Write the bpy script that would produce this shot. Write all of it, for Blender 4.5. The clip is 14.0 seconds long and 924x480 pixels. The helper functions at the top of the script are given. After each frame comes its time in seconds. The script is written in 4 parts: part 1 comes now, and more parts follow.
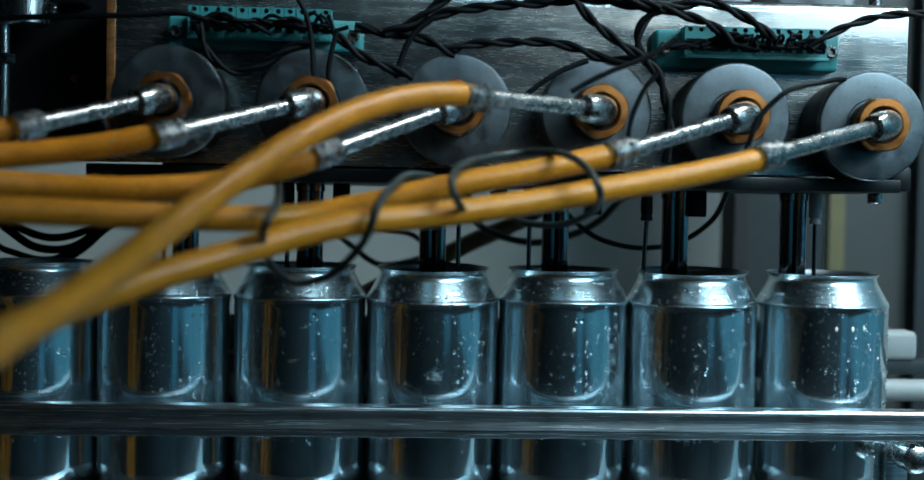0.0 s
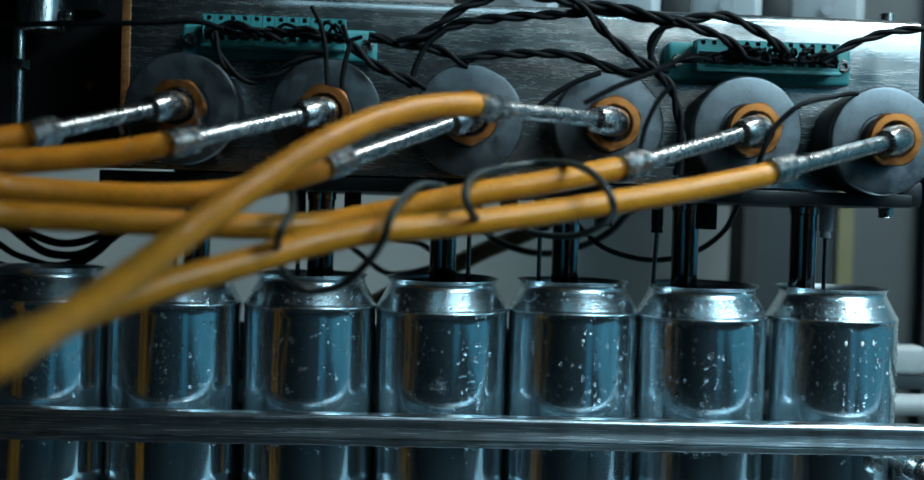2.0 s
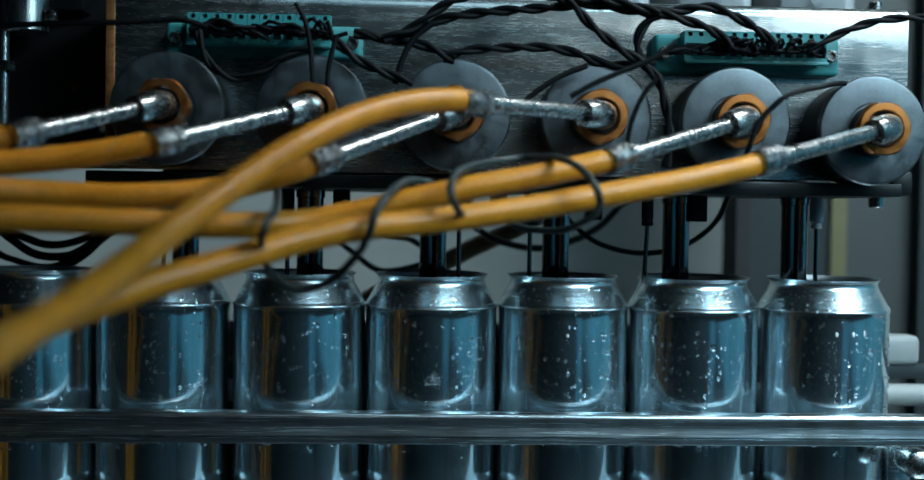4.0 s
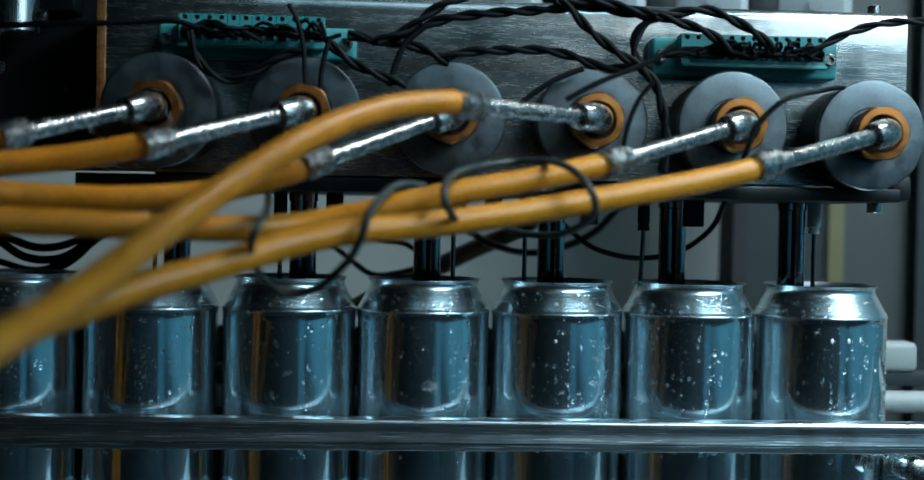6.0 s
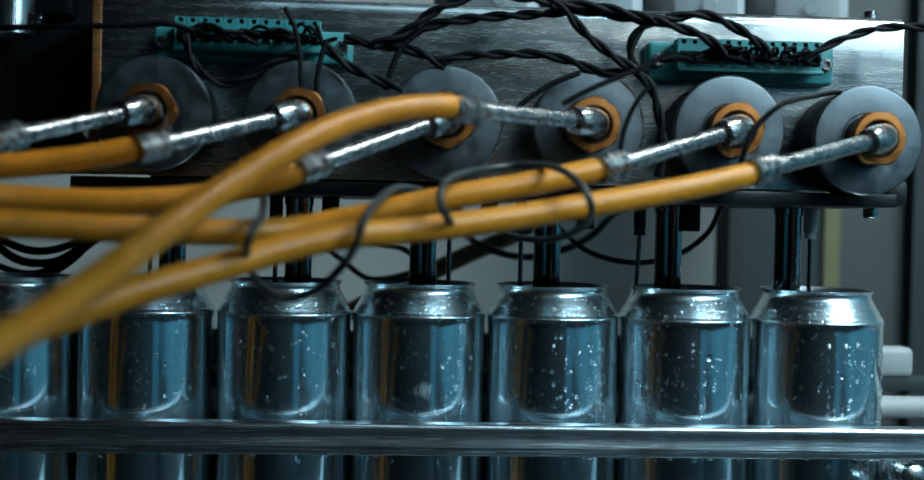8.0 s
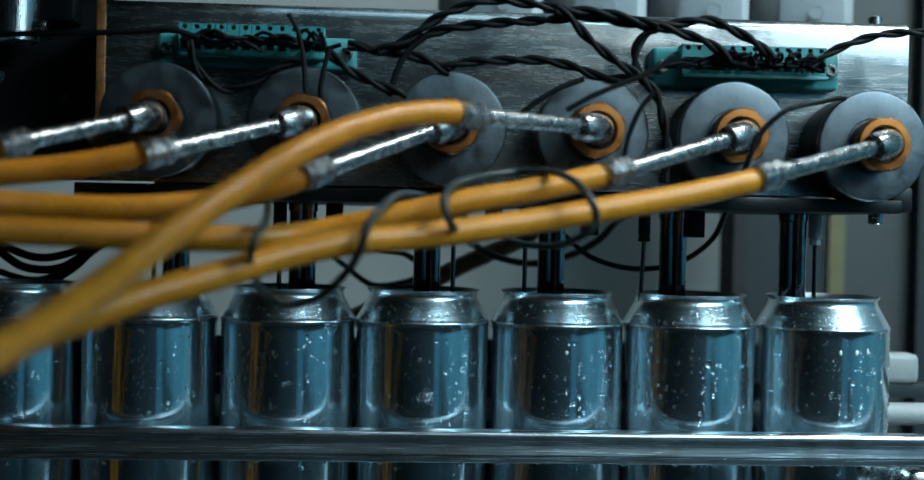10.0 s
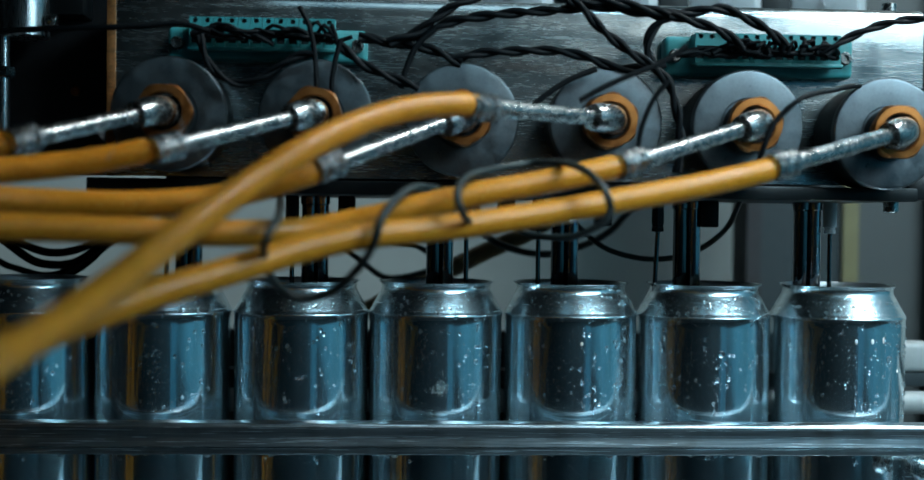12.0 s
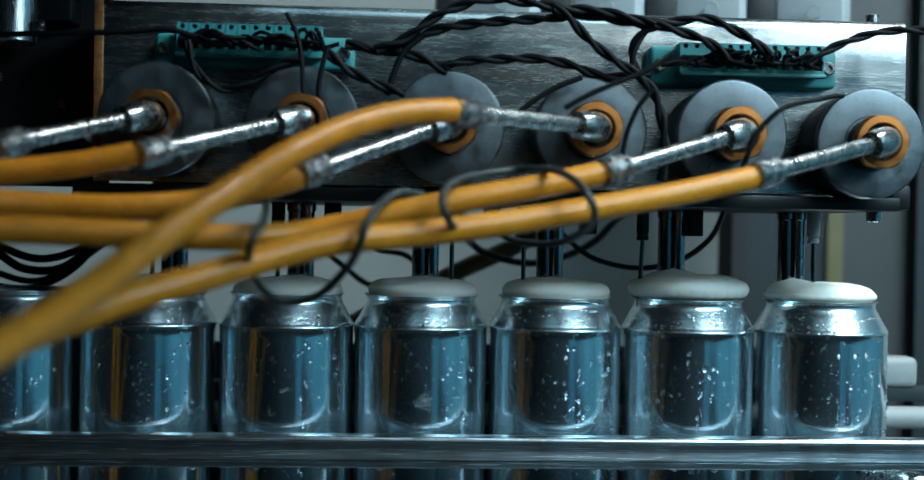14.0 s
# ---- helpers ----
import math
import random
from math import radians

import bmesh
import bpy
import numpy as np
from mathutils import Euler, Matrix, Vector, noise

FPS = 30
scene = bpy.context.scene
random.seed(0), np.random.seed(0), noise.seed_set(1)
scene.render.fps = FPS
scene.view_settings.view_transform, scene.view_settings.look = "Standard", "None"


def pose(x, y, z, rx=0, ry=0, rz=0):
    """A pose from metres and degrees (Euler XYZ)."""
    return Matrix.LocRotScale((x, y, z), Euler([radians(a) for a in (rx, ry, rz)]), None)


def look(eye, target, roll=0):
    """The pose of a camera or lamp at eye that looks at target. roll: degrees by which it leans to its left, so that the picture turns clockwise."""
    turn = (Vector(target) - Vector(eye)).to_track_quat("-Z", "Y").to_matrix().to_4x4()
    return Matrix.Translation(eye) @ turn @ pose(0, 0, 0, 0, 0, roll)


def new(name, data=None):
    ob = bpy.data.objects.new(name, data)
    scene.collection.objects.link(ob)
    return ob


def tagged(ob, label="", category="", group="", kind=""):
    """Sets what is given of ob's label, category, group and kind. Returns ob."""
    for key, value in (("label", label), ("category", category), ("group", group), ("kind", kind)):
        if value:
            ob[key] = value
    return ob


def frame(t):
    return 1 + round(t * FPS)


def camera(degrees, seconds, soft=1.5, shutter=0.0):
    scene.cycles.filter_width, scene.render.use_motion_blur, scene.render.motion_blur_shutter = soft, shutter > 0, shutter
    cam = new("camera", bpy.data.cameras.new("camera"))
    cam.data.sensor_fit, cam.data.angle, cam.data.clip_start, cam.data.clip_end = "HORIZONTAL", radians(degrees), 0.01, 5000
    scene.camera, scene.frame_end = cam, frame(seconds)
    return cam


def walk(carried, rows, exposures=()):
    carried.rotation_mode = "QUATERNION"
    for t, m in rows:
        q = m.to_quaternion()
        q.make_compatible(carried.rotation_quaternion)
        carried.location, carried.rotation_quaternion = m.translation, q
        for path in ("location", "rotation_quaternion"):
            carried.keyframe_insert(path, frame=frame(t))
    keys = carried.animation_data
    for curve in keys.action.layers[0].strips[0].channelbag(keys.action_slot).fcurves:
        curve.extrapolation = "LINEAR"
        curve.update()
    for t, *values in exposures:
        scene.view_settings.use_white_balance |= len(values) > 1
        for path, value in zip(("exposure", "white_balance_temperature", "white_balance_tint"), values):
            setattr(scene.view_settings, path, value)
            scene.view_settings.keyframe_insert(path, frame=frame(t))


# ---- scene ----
# ---------- camera ----------
cam = camera(41.2, 14.0, soft=1.2)
PATH = [
    (0, (-0.023, -0.633, 0.154), (0.097, 1.362, 0.095), 1.1),
    (0.5, (-0.021, -0.633, 0.154), (0.095, 1.363, 0.092), 1.3),
    (1, (-0.022, -0.632, 0.154), (0.094, 1.364, 0.096), 1.6),
    (1.5, (-0.023, -0.633, 0.154), (0.091, 1.364, 0.103), 1.7),
    (2, (-0.026, -0.634, 0.154), (0.086, 1.363, 0.111), 1.7),
    (2.5, (-0.026, -0.634, 0.154), (0.088, 1.362, 0.115), 1.4),
    (3, (-0.025, -0.634, 0.154), (0.095, 1.362, 0.109), 1.0),
    (5.5, (-0.018, -0.627, 0.154), (0.093, 1.37, 0.103), 0.9),
    (6, (-0.02, -0.626, 0.154), (0.1, 1.37, 0.111), 1.1),
    (6.5, (-0.021, -0.625, 0.154), (0.102, 1.37, 0.113), 1.1),
    (7, (-0.021, -0.625, 0.154), (0.106, 1.37, 0.115), 1.1),
    (7.5, (-0.02, -0.625, 0.154), (0.108, 1.37, 0.116), 1.2),
    (10, (-0.02, -0.624, 0.154), (0.1, 1.372, 0.128), 1.2),
    (10.5, (-0.021, -0.623, 0.154), (0.094, 1.373, 0.126), 1.2),
    (11, (-0.021, -0.622, 0.155), (0.084, 1.375, 0.119), 0.9),
    (11.5, (-0.022, -0.622, 0.156), (0.078, 1.375, 0.117), 0.7),
    (12, (-0.021, -0.622, 0.155), (0.082, 1.375, 0.112), 0.7),
    (12.5, (-0.02, -0.623, 0.155), (0.09, 1.373, 0.116), 0.7),
    (13, (-0.019, -0.624, 0.155), (0.097, 1.373, 0.12), 0.8),
    (13.5, (-0.02, -0.624, 0.155), (0.104, 1.372, 0.129), 1.0),
    (14, (-0.02, -0.624, 0.155), (0.1025, 1.372, 0.1345), 1.0),
]
walk(cam, [(t, look(eye, target, roll)) for t, eye, target, roll in PATH], [(0, 0.0, 5950, 5), (10.5, 0.0, 5950, 5), (14, 0.14, 5950, 5)])
cam.data.dof.use_dof = True
cam.data.dof.focus_distance = 0.595
cam.data.dof.aperture_fstop = 5.6

# ---------- light ----------
world = bpy.data.worlds.new("dim_hall")
scene.world = world
world.use_nodes = True
world.node_tree.nodes["Background"].inputs["Color"].default_value = (0.35, 0.55, 0.7, 1)
world.node_tree.nodes["Background"].inputs["Strength"].default_value = 0.02


def area_lamp(name, eye, target, sx, sy, watts, color):
    data = bpy.data.lights.new(name, "AREA")
    data.shape, data.size, data.size_y, data.energy, data.color = "RECTANGLE", sx, sy, watts, color
    ob = new(name, data)
    ob.matrix_world = look(eye, target)
    return ob


COOL = (0.76, 0.94, 1.0)
# added warm fill from front right; no window stands there
area_lamp("front_right_fill", (0.95, -1.6, 0.90), (0.15, -0.05, 0.15), 1.3, 0.6, 3.5, (1.0, 0.97, 0.90))
# added cool soft fill, close in so the right cans come out brighter
area_lamp("cool_side_fill", (0.74, -0.72, 0.70), (0.14, -0.04, 0.12), 0.60, 0.40, 6.7, (0.70, 0.93, 1.0))
# added warm key for the light from upper right, its fixture unseen
area_lamp("overhead_key", (0.58, -0.21, 1.00), (0.42, -0.11, 0.0), 0.50, 0.10, 9.0, (1.0, 0.99, 0.93))
# added cool fill, wide enough to leave no hot spot on the necks
area_lamp("upper_front_fill", (0.45, -0.56, 1.15), (0.30, -0.05, 0.1), 1.0, 0.55, 1.6, COOL)
# added washer: lights the blue right wall that the cans reflect
area_lamp("blue_wall_washer", (1.02, -1.3, 1.25), (1.46, -1.35, -0.15), 0.2, 1.4, 33, (0.60, 0.90, 1.0))
# added lamp that sets the tone of the back wall
area_lamp("rear_wall_fill", (0.25, 0.36, 2.1), (0.3, 0.42, 0.0), 1.2, 0.1, 0.75, COOL)
# two added overhead panels, dimmed to give the can necks an even blue
area_lamp("overhead_blue_fill", (0.4, -0.75, 2.15), (0.4, -0.75, 0.0), 1.9, 1.3, 4.5, (0.58, 0.87, 1.0))
area_lamp("front_blue_fill", (-0.05, -2.0, 2.15), (-0.05, -2.0, 0.0), 2.9, 1.0, 3.4, (0.48, 0.84, 1.0))


# ---------- materials ----------
def mat(name, color, rough=0.5, metal=0.0, vary=0.12, scale=(60, 60, 60), bump=0.05, rough_vary=0.15, fine=6.0,
        coat=0.0, sss=0.0, transmission=0.0, ior=1.45, stain=0.0, stain_scale=12.0, stain_color=(0.42, 0.34, 0.26)):
    m = bpy.data.materials.new(name)
    m.use_nodes = True
    nt = m.node_tree
    p = nt.nodes["Principled BSDF"]
    tc = nt.nodes.new("ShaderNodeTexCoord")
    mp = nt.nodes.new("ShaderNodeMapping")
    mp.inputs["Scale"].default_value = scale
    nt.links.new(tc.outputs["Object"], mp.inputs["Vector"])
    n1 = nt.nodes.new("ShaderNodeTexNoise")
    n1.inputs["Scale"].default_value, n1.inputs["Detail"].default_value = 1.0, 4.0
    n2 = nt.nodes.new("ShaderNodeTexNoise")
    n2.inputs["Scale"].default_value, n2.inputs["Detail"].default_value = fine, 3.0
    n3 = nt.nodes.new("ShaderNodeTexNoise")
    n3.inputs["Scale"].default_value, n3.inputs["Detail"].default_value = stain_scale, 5.0
    nt.links.new(mp.outputs[0], n1.inputs["Vector"])
    nt.links.new(mp.outputs[0], n2.inputs["Vector"])
    nt.links.new(tc.outputs["Object"], n3.inputs["Vector"])
    add = nt.nodes.new("ShaderNodeMath")
    add.operation = "ADD"
    nt.links.new(n1.outputs["Fac"], add.inputs[0])
    nt.links.new(n2.outputs["Fac"], add.inputs[1])
    val = nt.nodes.new("ShaderNodeMapRange")
    val.inputs["From Min"].default_value, val.inputs["From Max"].default_value = 0.6, 1.4
    val.inputs["To Min"].default_value, val.inputs["To Max"].default_value = 1 - vary, 1 + vary
    nt.links.new(add.outputs[0], val.inputs["Value"])
    hsv = nt.nodes.new("ShaderNodeHueSaturation")
    hsv.inputs["Color"].default_value = (*color, 1)
    nt.links.new(val.outputs[0], hsv.inputs["Value"])
    out = hsv.outputs["Color"]
    if stain > 0:
        ramp = nt.nodes.new("ShaderNodeMapRange")
        ramp.inputs["From Min"].default_value, ramp.inputs["From Max"].default_value = 0.5, 0.7
        ramp.inputs["To Max"].default_value = stain
        nt.links.new(n3.outputs["Fac"], ramp.inputs["Value"])
        mix = nt.nodes.new("ShaderNodeMixRGB")
        mix.blend_type = "MULTIPLY"
        mix.inputs["Color2"].default_value = (*stain_color, 1)
        nt.links.new(ramp.outputs[0], mix.inputs["Fac"])
        nt.links.new(out, mix.inputs["Color1"])
        out = mix.outputs["Color"]
    nt.links.new(out, p.inputs["Base Color"])
    rr = nt.nodes.new("ShaderNodeMapRange")
    rr.inputs["From Min"].default_value, rr.inputs["From Max"].default_value = 0.6, 1.4
    rr.inputs["To Min"].default_value = max(0.02, rough * (1 - rough_vary))
    rr.inputs["To Max"].default_value = min(1.0, rough * (1 + rough_vary))
    nt.links.new(add.outputs[0], rr.inputs["Value"])
    nt.links.new(rr.outputs[0], p.inputs["Roughness"])
    p.inputs["Metallic"].default_value = metal
    p.inputs["IOR"].default_value = ior
    p.inputs["Coat Weight"].default_value = coat
    p.inputs["Coat Roughness"].default_value = 0.15
    p.inputs["Transmission Weight"].default_value = transmission
    if sss > 0:
        p.inputs["Subsurface Weight"].default_value = sss
        p.inputs["Subsurface Radius"].default_value = (0.004, 0.003, 0.002)
        p.inputs["Subsurface Scale"].default_value = 1.0
    if bump > 0:
        b = nt.nodes.new("ShaderNodeBump")
        b.inputs["Strength"].default_value, b.inputs["Distance"].default_value = bump, 0.0004
        nt.links.new(add.outputs[0], b.inputs["Height"])
        nt.links.new(b.outputs["Normal"], p.inputs["Normal"])
    return m


def two_sheens(m, rough, share):
    """Adds a second, broader sheen to a metal, as on drawn and wiped aluminium."""
    nt = m.node_tree
    p = nt.nodes["Principled BSDF"]
    out = nt.nodes["Material Output"]
    g = nt.nodes.new("ShaderNodeBsdfPrincipled")
    g.inputs["Metallic"].default_value = 1.0
    g.inputs["Roughness"].default_value = rough
    nt.links.new(p.inputs["Base Color"].links[0].from_socket, g.inputs["Base Color"])
    mix = nt.nodes.new("ShaderNodeMixShader")
    mix.inputs["Fac"].default_value = share
    nt.links.new(p.outputs[0], mix.inputs[1])
    nt.links.new(g.outputs[0], mix.inputs[2])
    nt.links.new(mix.outputs[0], out.inputs["Surface"])


M_CAN = mat("bare_aluminium", (0.80, 0.92, 0.97), 0.10, 1.0, 0.10, (650, 650, 5), 0.05, 0.35, 3.0)


two_sheens(M_CAN, 0.31, 0.15)
M_NECK = mat("spun_aluminium_neck", (0.80, 0.90, 0.94), 0.22, 1.0, 0.08, (40, 40, 700), 0.012, 0.35, 3.0)
two_sheens(M_NECK, 0.38, 0.2)
M_CAN_IN = mat("lacquered_inside", (0.25, 0.28, 0.3), 0.4, 1.0, 0.1, (80, 80, 80), 0.02)
M_PANEL = mat("brushed_stainless", (0.48, 0.53, 0.54), 0.25, 1.0, 0.07, (45, 60, 420), 0.015, 0.25, 4.0, stain=1.0, stain_scale=34, stain_color=(0.36, 0.42, 0.45))
M_STEEL = mat("turned_steel", (0.140, 0.162, 0.178), 0.40, 1.0, 0.18, (150, 150, 150), 0.06, 0.35, 6.0, stain=0.7, stain_scale=48)


def turned(m, scale, strength):
    """Adds the fine rings that a lathe leaves on a face."""
    nt = m.node_tree
    p = nt.nodes["Principled BSDF"]
    tc = nt.nodes.new("ShaderNodeTexCoord")
    w = nt.nodes.new("ShaderNodeTexWave")
    w.wave_type, w.rings_direction = "RINGS", "Y"
    w.inputs["Scale"].default_value, w.inputs["Distortion"].default_value = scale, 1.5
    w.inputs["Detail"].default_value = 3.0
    nt.links.new(tc.outputs["Object"], w.inputs["Vector"])
    b = nt.nodes.new("ShaderNodeBump")
    b.inputs["Strength"].default_value, b.inputs["Distance"].default_value = strength, 0.0003
    nt.links.new(w.outputs["Fac"], b.inputs["Height"])
    nt.links.new(p.inputs["Normal"].links[0].from_socket, b.inputs["Normal"])
    nt.links.new(b.outputs["Normal"], p.inputs["Normal"])


turned(M_STEEL, 330, 0.03)
M_RAIL = mat("worn_stainless_rail", (0.46, 0.53, 0.57), 0.20, 1.0, 0.45, (10, 420, 420), 0.05, 0.8, 4.0, stain=0.5, stain_scale=70)
two_sheens(M_RAIL, 0.46, 0.30)
M_CHROME = mat("chrome", (0.37, 0.385, 0.385), 0.26, 1.0, 0.25, (200, 200, 200), 0.14, 0.3)
M_FERRULE = mat("crimped_steel", (0.34, 0.355, 0.36), 0.26, 1.0, 0.3, (250, 250, 250), 0.3, 0.3)
M_TUBE = mat("polished_tube", (0.13, 0.14, 0.145), 0.10, 1.0, 0.1, (400, 400, 20), 0.03, 0.4)
M_SHAFT = mat("ground_shaft", (0.72, 0.76, 0.78), 0.28, 1.0, 0.08, (300, 300, 20), 0.03, 0.3)
M_TUBE_WET = mat("wet_polished_tube", (0.36, 0.40, 0.43), 0.09, 1.0, 0.12, (400, 400, 20), 0.04, 0.4)
M_BRASS = mat("tarnished_brass", (0.36, 0.14, 0.04), 0.42, 1.0, 0.2, (220, 220, 220), 0.08, 0.3, stain=0.6, stain_scale=140)
# mottled orange-brown that stands in for a reflection on the cover sheet
M_EDGE_REFLECTION = mat("orange_edge_reflection", (0.26, 0.105, 0.03), 0.6, 0.3, 0.6, (90, 90, 160), 0.3, 0.3, 5.0, stain=0.9, stain_scale=120)
M_BLACK = mat("black_anodised", (0.009, 0.011, 0.012), 0.42, 0.0, 0.2, (120, 120, 120), 0.05, ior=1.32)
M_RUBBER = mat("black_cable_sheath", (0.002, 0.003, 0.004), 0.6, 0.0, 0.2, (300, 300, 300), 0.08, ior=1.22)
M_LOOP = mat("green_black_cable_sheath", (0.014, 0.022, 0.022), 0.45, 0.0, 0.2, (300, 300, 300), 0.06)
M_HOSE = mat("amber_hose", (0.49, 0.187, 0.008), 0.40, 0.0, 0.28, (120, 120, 120), 0.2, 0.35, 7.0, coat=0.10, sss=0.12, ior=1.38)
M_BRAID = mat("pale_amber_braid", (0.50, 0.27, 0.03), 0.4, 0.0, 0.15, (200, 200, 200), 0.05)
M_HOSE_OLD = mat("brown_hose", (0.12, 0.07, 0.025), 0.45, 0.0, 0.16, (120, 120, 120), 0.1)
M_TEAL = mat("teal_plastic", (0.045, 0.21, 0.22), 0.42, 0.0, 0.12, (150, 150, 150), 0.04, stain=0.3, stain_scale=80)
# black frame parts, and the painted shade inside the terminal holes
M_NEAR_BLACK = mat("near_black_matte", (0.01, 0.01, 0.012), 0.7, 0.0, 0.2)
M_GREYBOX = mat("grey_plastic", (0.34, 0.38, 0.40), 0.5, 0.0, 0.06, (90, 90, 90), 0.04)
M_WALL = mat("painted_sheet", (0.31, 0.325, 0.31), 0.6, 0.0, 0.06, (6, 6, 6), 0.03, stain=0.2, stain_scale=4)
# near-black: the dimness of the unseen hall is put into these colours
M_DIM_SHELL = mat("dimmed_hall_shell", (0.010, 0.015, 0.018), 0.55, 0.0, 0.1, (8, 8, 8), 0.03)
M_WALL_FRONT = mat("dimmed_front_wall", (0.006, 0.016, 0.022), 0.55, 0.0, 0.1, (8, 8, 8), 0.03)
# blues of the added reflectors that tint the right of each can
M_BLUE_REFLECTOR = mat("mottled_blue_reflector", (0.06, 0.19, 0.26), 0.55, 0.0, 0.25, (3, 3, 3), 0.03, stain=0.5, stain_scale=3)
M_WALL_BLUE = mat("blue_reflecting_wall", (0.085, 0.25, 0.33), 0.55, 0.0, 0.1, (3, 3, 3), 0.03, stain=0.4, stain_scale=2)
M_SHEET = mat("grey_sheet", (0.038, 0.043, 0.043), 0.5, 0.0, 0.08, (8, 8, 8), 0.03, stain=0.3, stain_scale=6)
M_POST = mat("dark_profile", (0.010, 0.017, 0.020), 0.65, 0.0, 0.1, (20, 20, 20), 0.03)
M_YELLOW = mat("ochre_strip", (0.11, 0.10, 0.045), 0.5, 0.0, 0.1, (20, 20, 20), 0.03)
M_WHITE = mat("white_plastic", (0.26, 0.28, 0.28), 0.5, 0.0, 0.08, (200, 200, 200), 0.08)
M_FLOOR = mat("wet_concrete", (0.014, 0.016, 0.018), 0.35, 0.0, 0.2, (5, 5, 5), 0.1)
M_BELT = mat("belt_plastic", (0.06, 0.065, 0.07), 0.4, 0.0, 0.15, (60, 60, 60), 0.08)
M_FOAM = mat("beer_foam", (0.86, 0.85, 0.79), 0.55, 0.0, 0.06, (500, 500, 500), 0.12, sss=0.4)
M_DROP = mat("water", (0.98, 0.99, 1.0), 0.03, 0.0, 0.0, (50, 50, 50), 0.0, 0.0, transmission=1.0, ior=1.33)


# ---------- mesh tools ----------
def smooth(me, angle=40):
    for f in me.polygons:
        f.use_smooth = True
    me.set_sharp_from_angle(angle=radians(angle))
    return me


def mesh_of(name, bm, material, angle=40):
    bmesh.ops.recalc_face_normals(bm, faces=bm.faces)
    me = bpy.data.meshes.new(name)
    bm.to_mesh(me)
    bm.free()
    me.materials.append(material)
    return smooth(me, angle)


def part(name, bm, material, parent=None, label="", at=(0, 0, 0), rot=(0, 0, 0), angle=40):
    ob = new(name, bm if isinstance(bm, bpy.types.Mesh) else mesh_of(name, bm, material, angle))
    ob.parent = parent
    ob.matrix_basis = pose(*at, *rot)
    return tagged(ob, label) if label else ob


def empty(name, at=(0, 0, 0), **tags):
    ob = new(name)
    ob.empty_display_size = 0.01
    ob.matrix_basis = pose(*at)
    return tagged(ob, **tags)


def box(sx, sy, sz, at=(0, 0, 0), bevel=0.0, segments=2, bm=None):
    b = bmesh.new()
    bmesh.ops.create_cube(b, size=1, matrix=Matrix.Translation(at) @ Matrix.Diagonal((sx, sy, sz, 1)))
    if bevel:
        bmesh.ops.bevel(b, geom=list(b.edges), offset=bevel, segments=segments, profile=0.5, affect="EDGES")
    if bm is None:
        return b
    join(bm, b)
    return bm


def join(bm, other):
    me = bpy.data.meshes.new("tmp")
    other.to_mesh(me)
    other.free()
    bm.from_mesh(me)
    bpy.data.meshes.remove(me)


def lathe(profile, n=48, axis="Z"):
    """profile: (radius, height) pairs turned round the axis."""
    bm = bmesh.new()
    rings = []
    for r, h in profile:
        ring = []
        if r < 1e-6:
            ring = [bm.verts.new((0, 0, h))]
        else:
            ring = [bm.verts.new((r * math.cos(2 * math.pi * k / n), r * math.sin(2 * math.pi * k / n), h)) for k in range(n)]
        rings.append(ring)
    for a, b in zip(rings, rings[1:]):
        for k in range(n):
            q = [a[k % len(a)], a[(k + 1) % len(a)], b[(k + 1) % len(b)], b[k % len(b)]]
            q = list(dict.fromkeys(q))
            if len(q) > 2:
                bm.faces.new(q)
    if axis == "Y":
        bmesh.ops.rotate(bm, verts=bm.verts, matrix=Matrix.Rotation(radians(90), 3, "X"))
    if axis == "X":
        bmesh.ops.rotate(bm, verts=bm.verts, matrix=Matrix.Rotation(radians(90), 3, "Y"))
    return bm


def spline(points, step=0.003):
    """A smooth line through the points."""
    p = [Vector(q) for q in points]
    p = [p[0] * 2 - p[1]] + p + [p[-1] * 2 - p[-2]]
    out = []
    for a, b, c, d in zip(p, p[1:], p[2:], p[3:]):
        n = max(2, int((c - b).length / step))
        for k in range(n):
            t = k / n
            out.append(0.5 * (2 * b + (c - a) * t + (2 * a - 5 * b + 4 * c - d) * t * t + (3 * b - a - 3 * c + d) * t ** 3))
    out.append(p[-2])
    return out


def frames_along(line):
    up = Vector((0.1, 0.2, 1)).normalized()
    out = []
    for k, q in enumerate(line):
        d = (line[min(k + 1, len(line) - 1)] - line[max(k - 1, 0)]).normalized()
        up = (up - d * up.dot(d)).normalized()
        out.append((q, d, up, d.cross(up)))
    return out


def sweep(points, radius, n=14, step=0.003, bm=None, straight=False, flat=1.0):
    """A tube along the points; radius may be a function of the metres along it."""
    line = [Vector(q) for q in points] if straight else spline(points, step)
    bm = bm or bmesh.new()
    rings, far, last = [], 0.0, line[0]
    for q, d, u, v in frames_along(line):
        far += (q - last).length
        last = q
        r = radius(far) if callable(radius) else radius
        rings.append([bm.verts.new(q + r * (math.cos(2 * math.pi * k / n) * u + flat * math.sin(2 * math.pi * k / n) * v)) for k in range(n)])
    for a, b in zip(rings, rings[1:]):
        for k in range(n):
            bm.faces.new((a[k], a[(k + 1) % n], b[(k + 1) % n], b[k]))
    bm.faces.new(rings[0][::-1])
    bm.faces.new(rings[-1])
    return bm


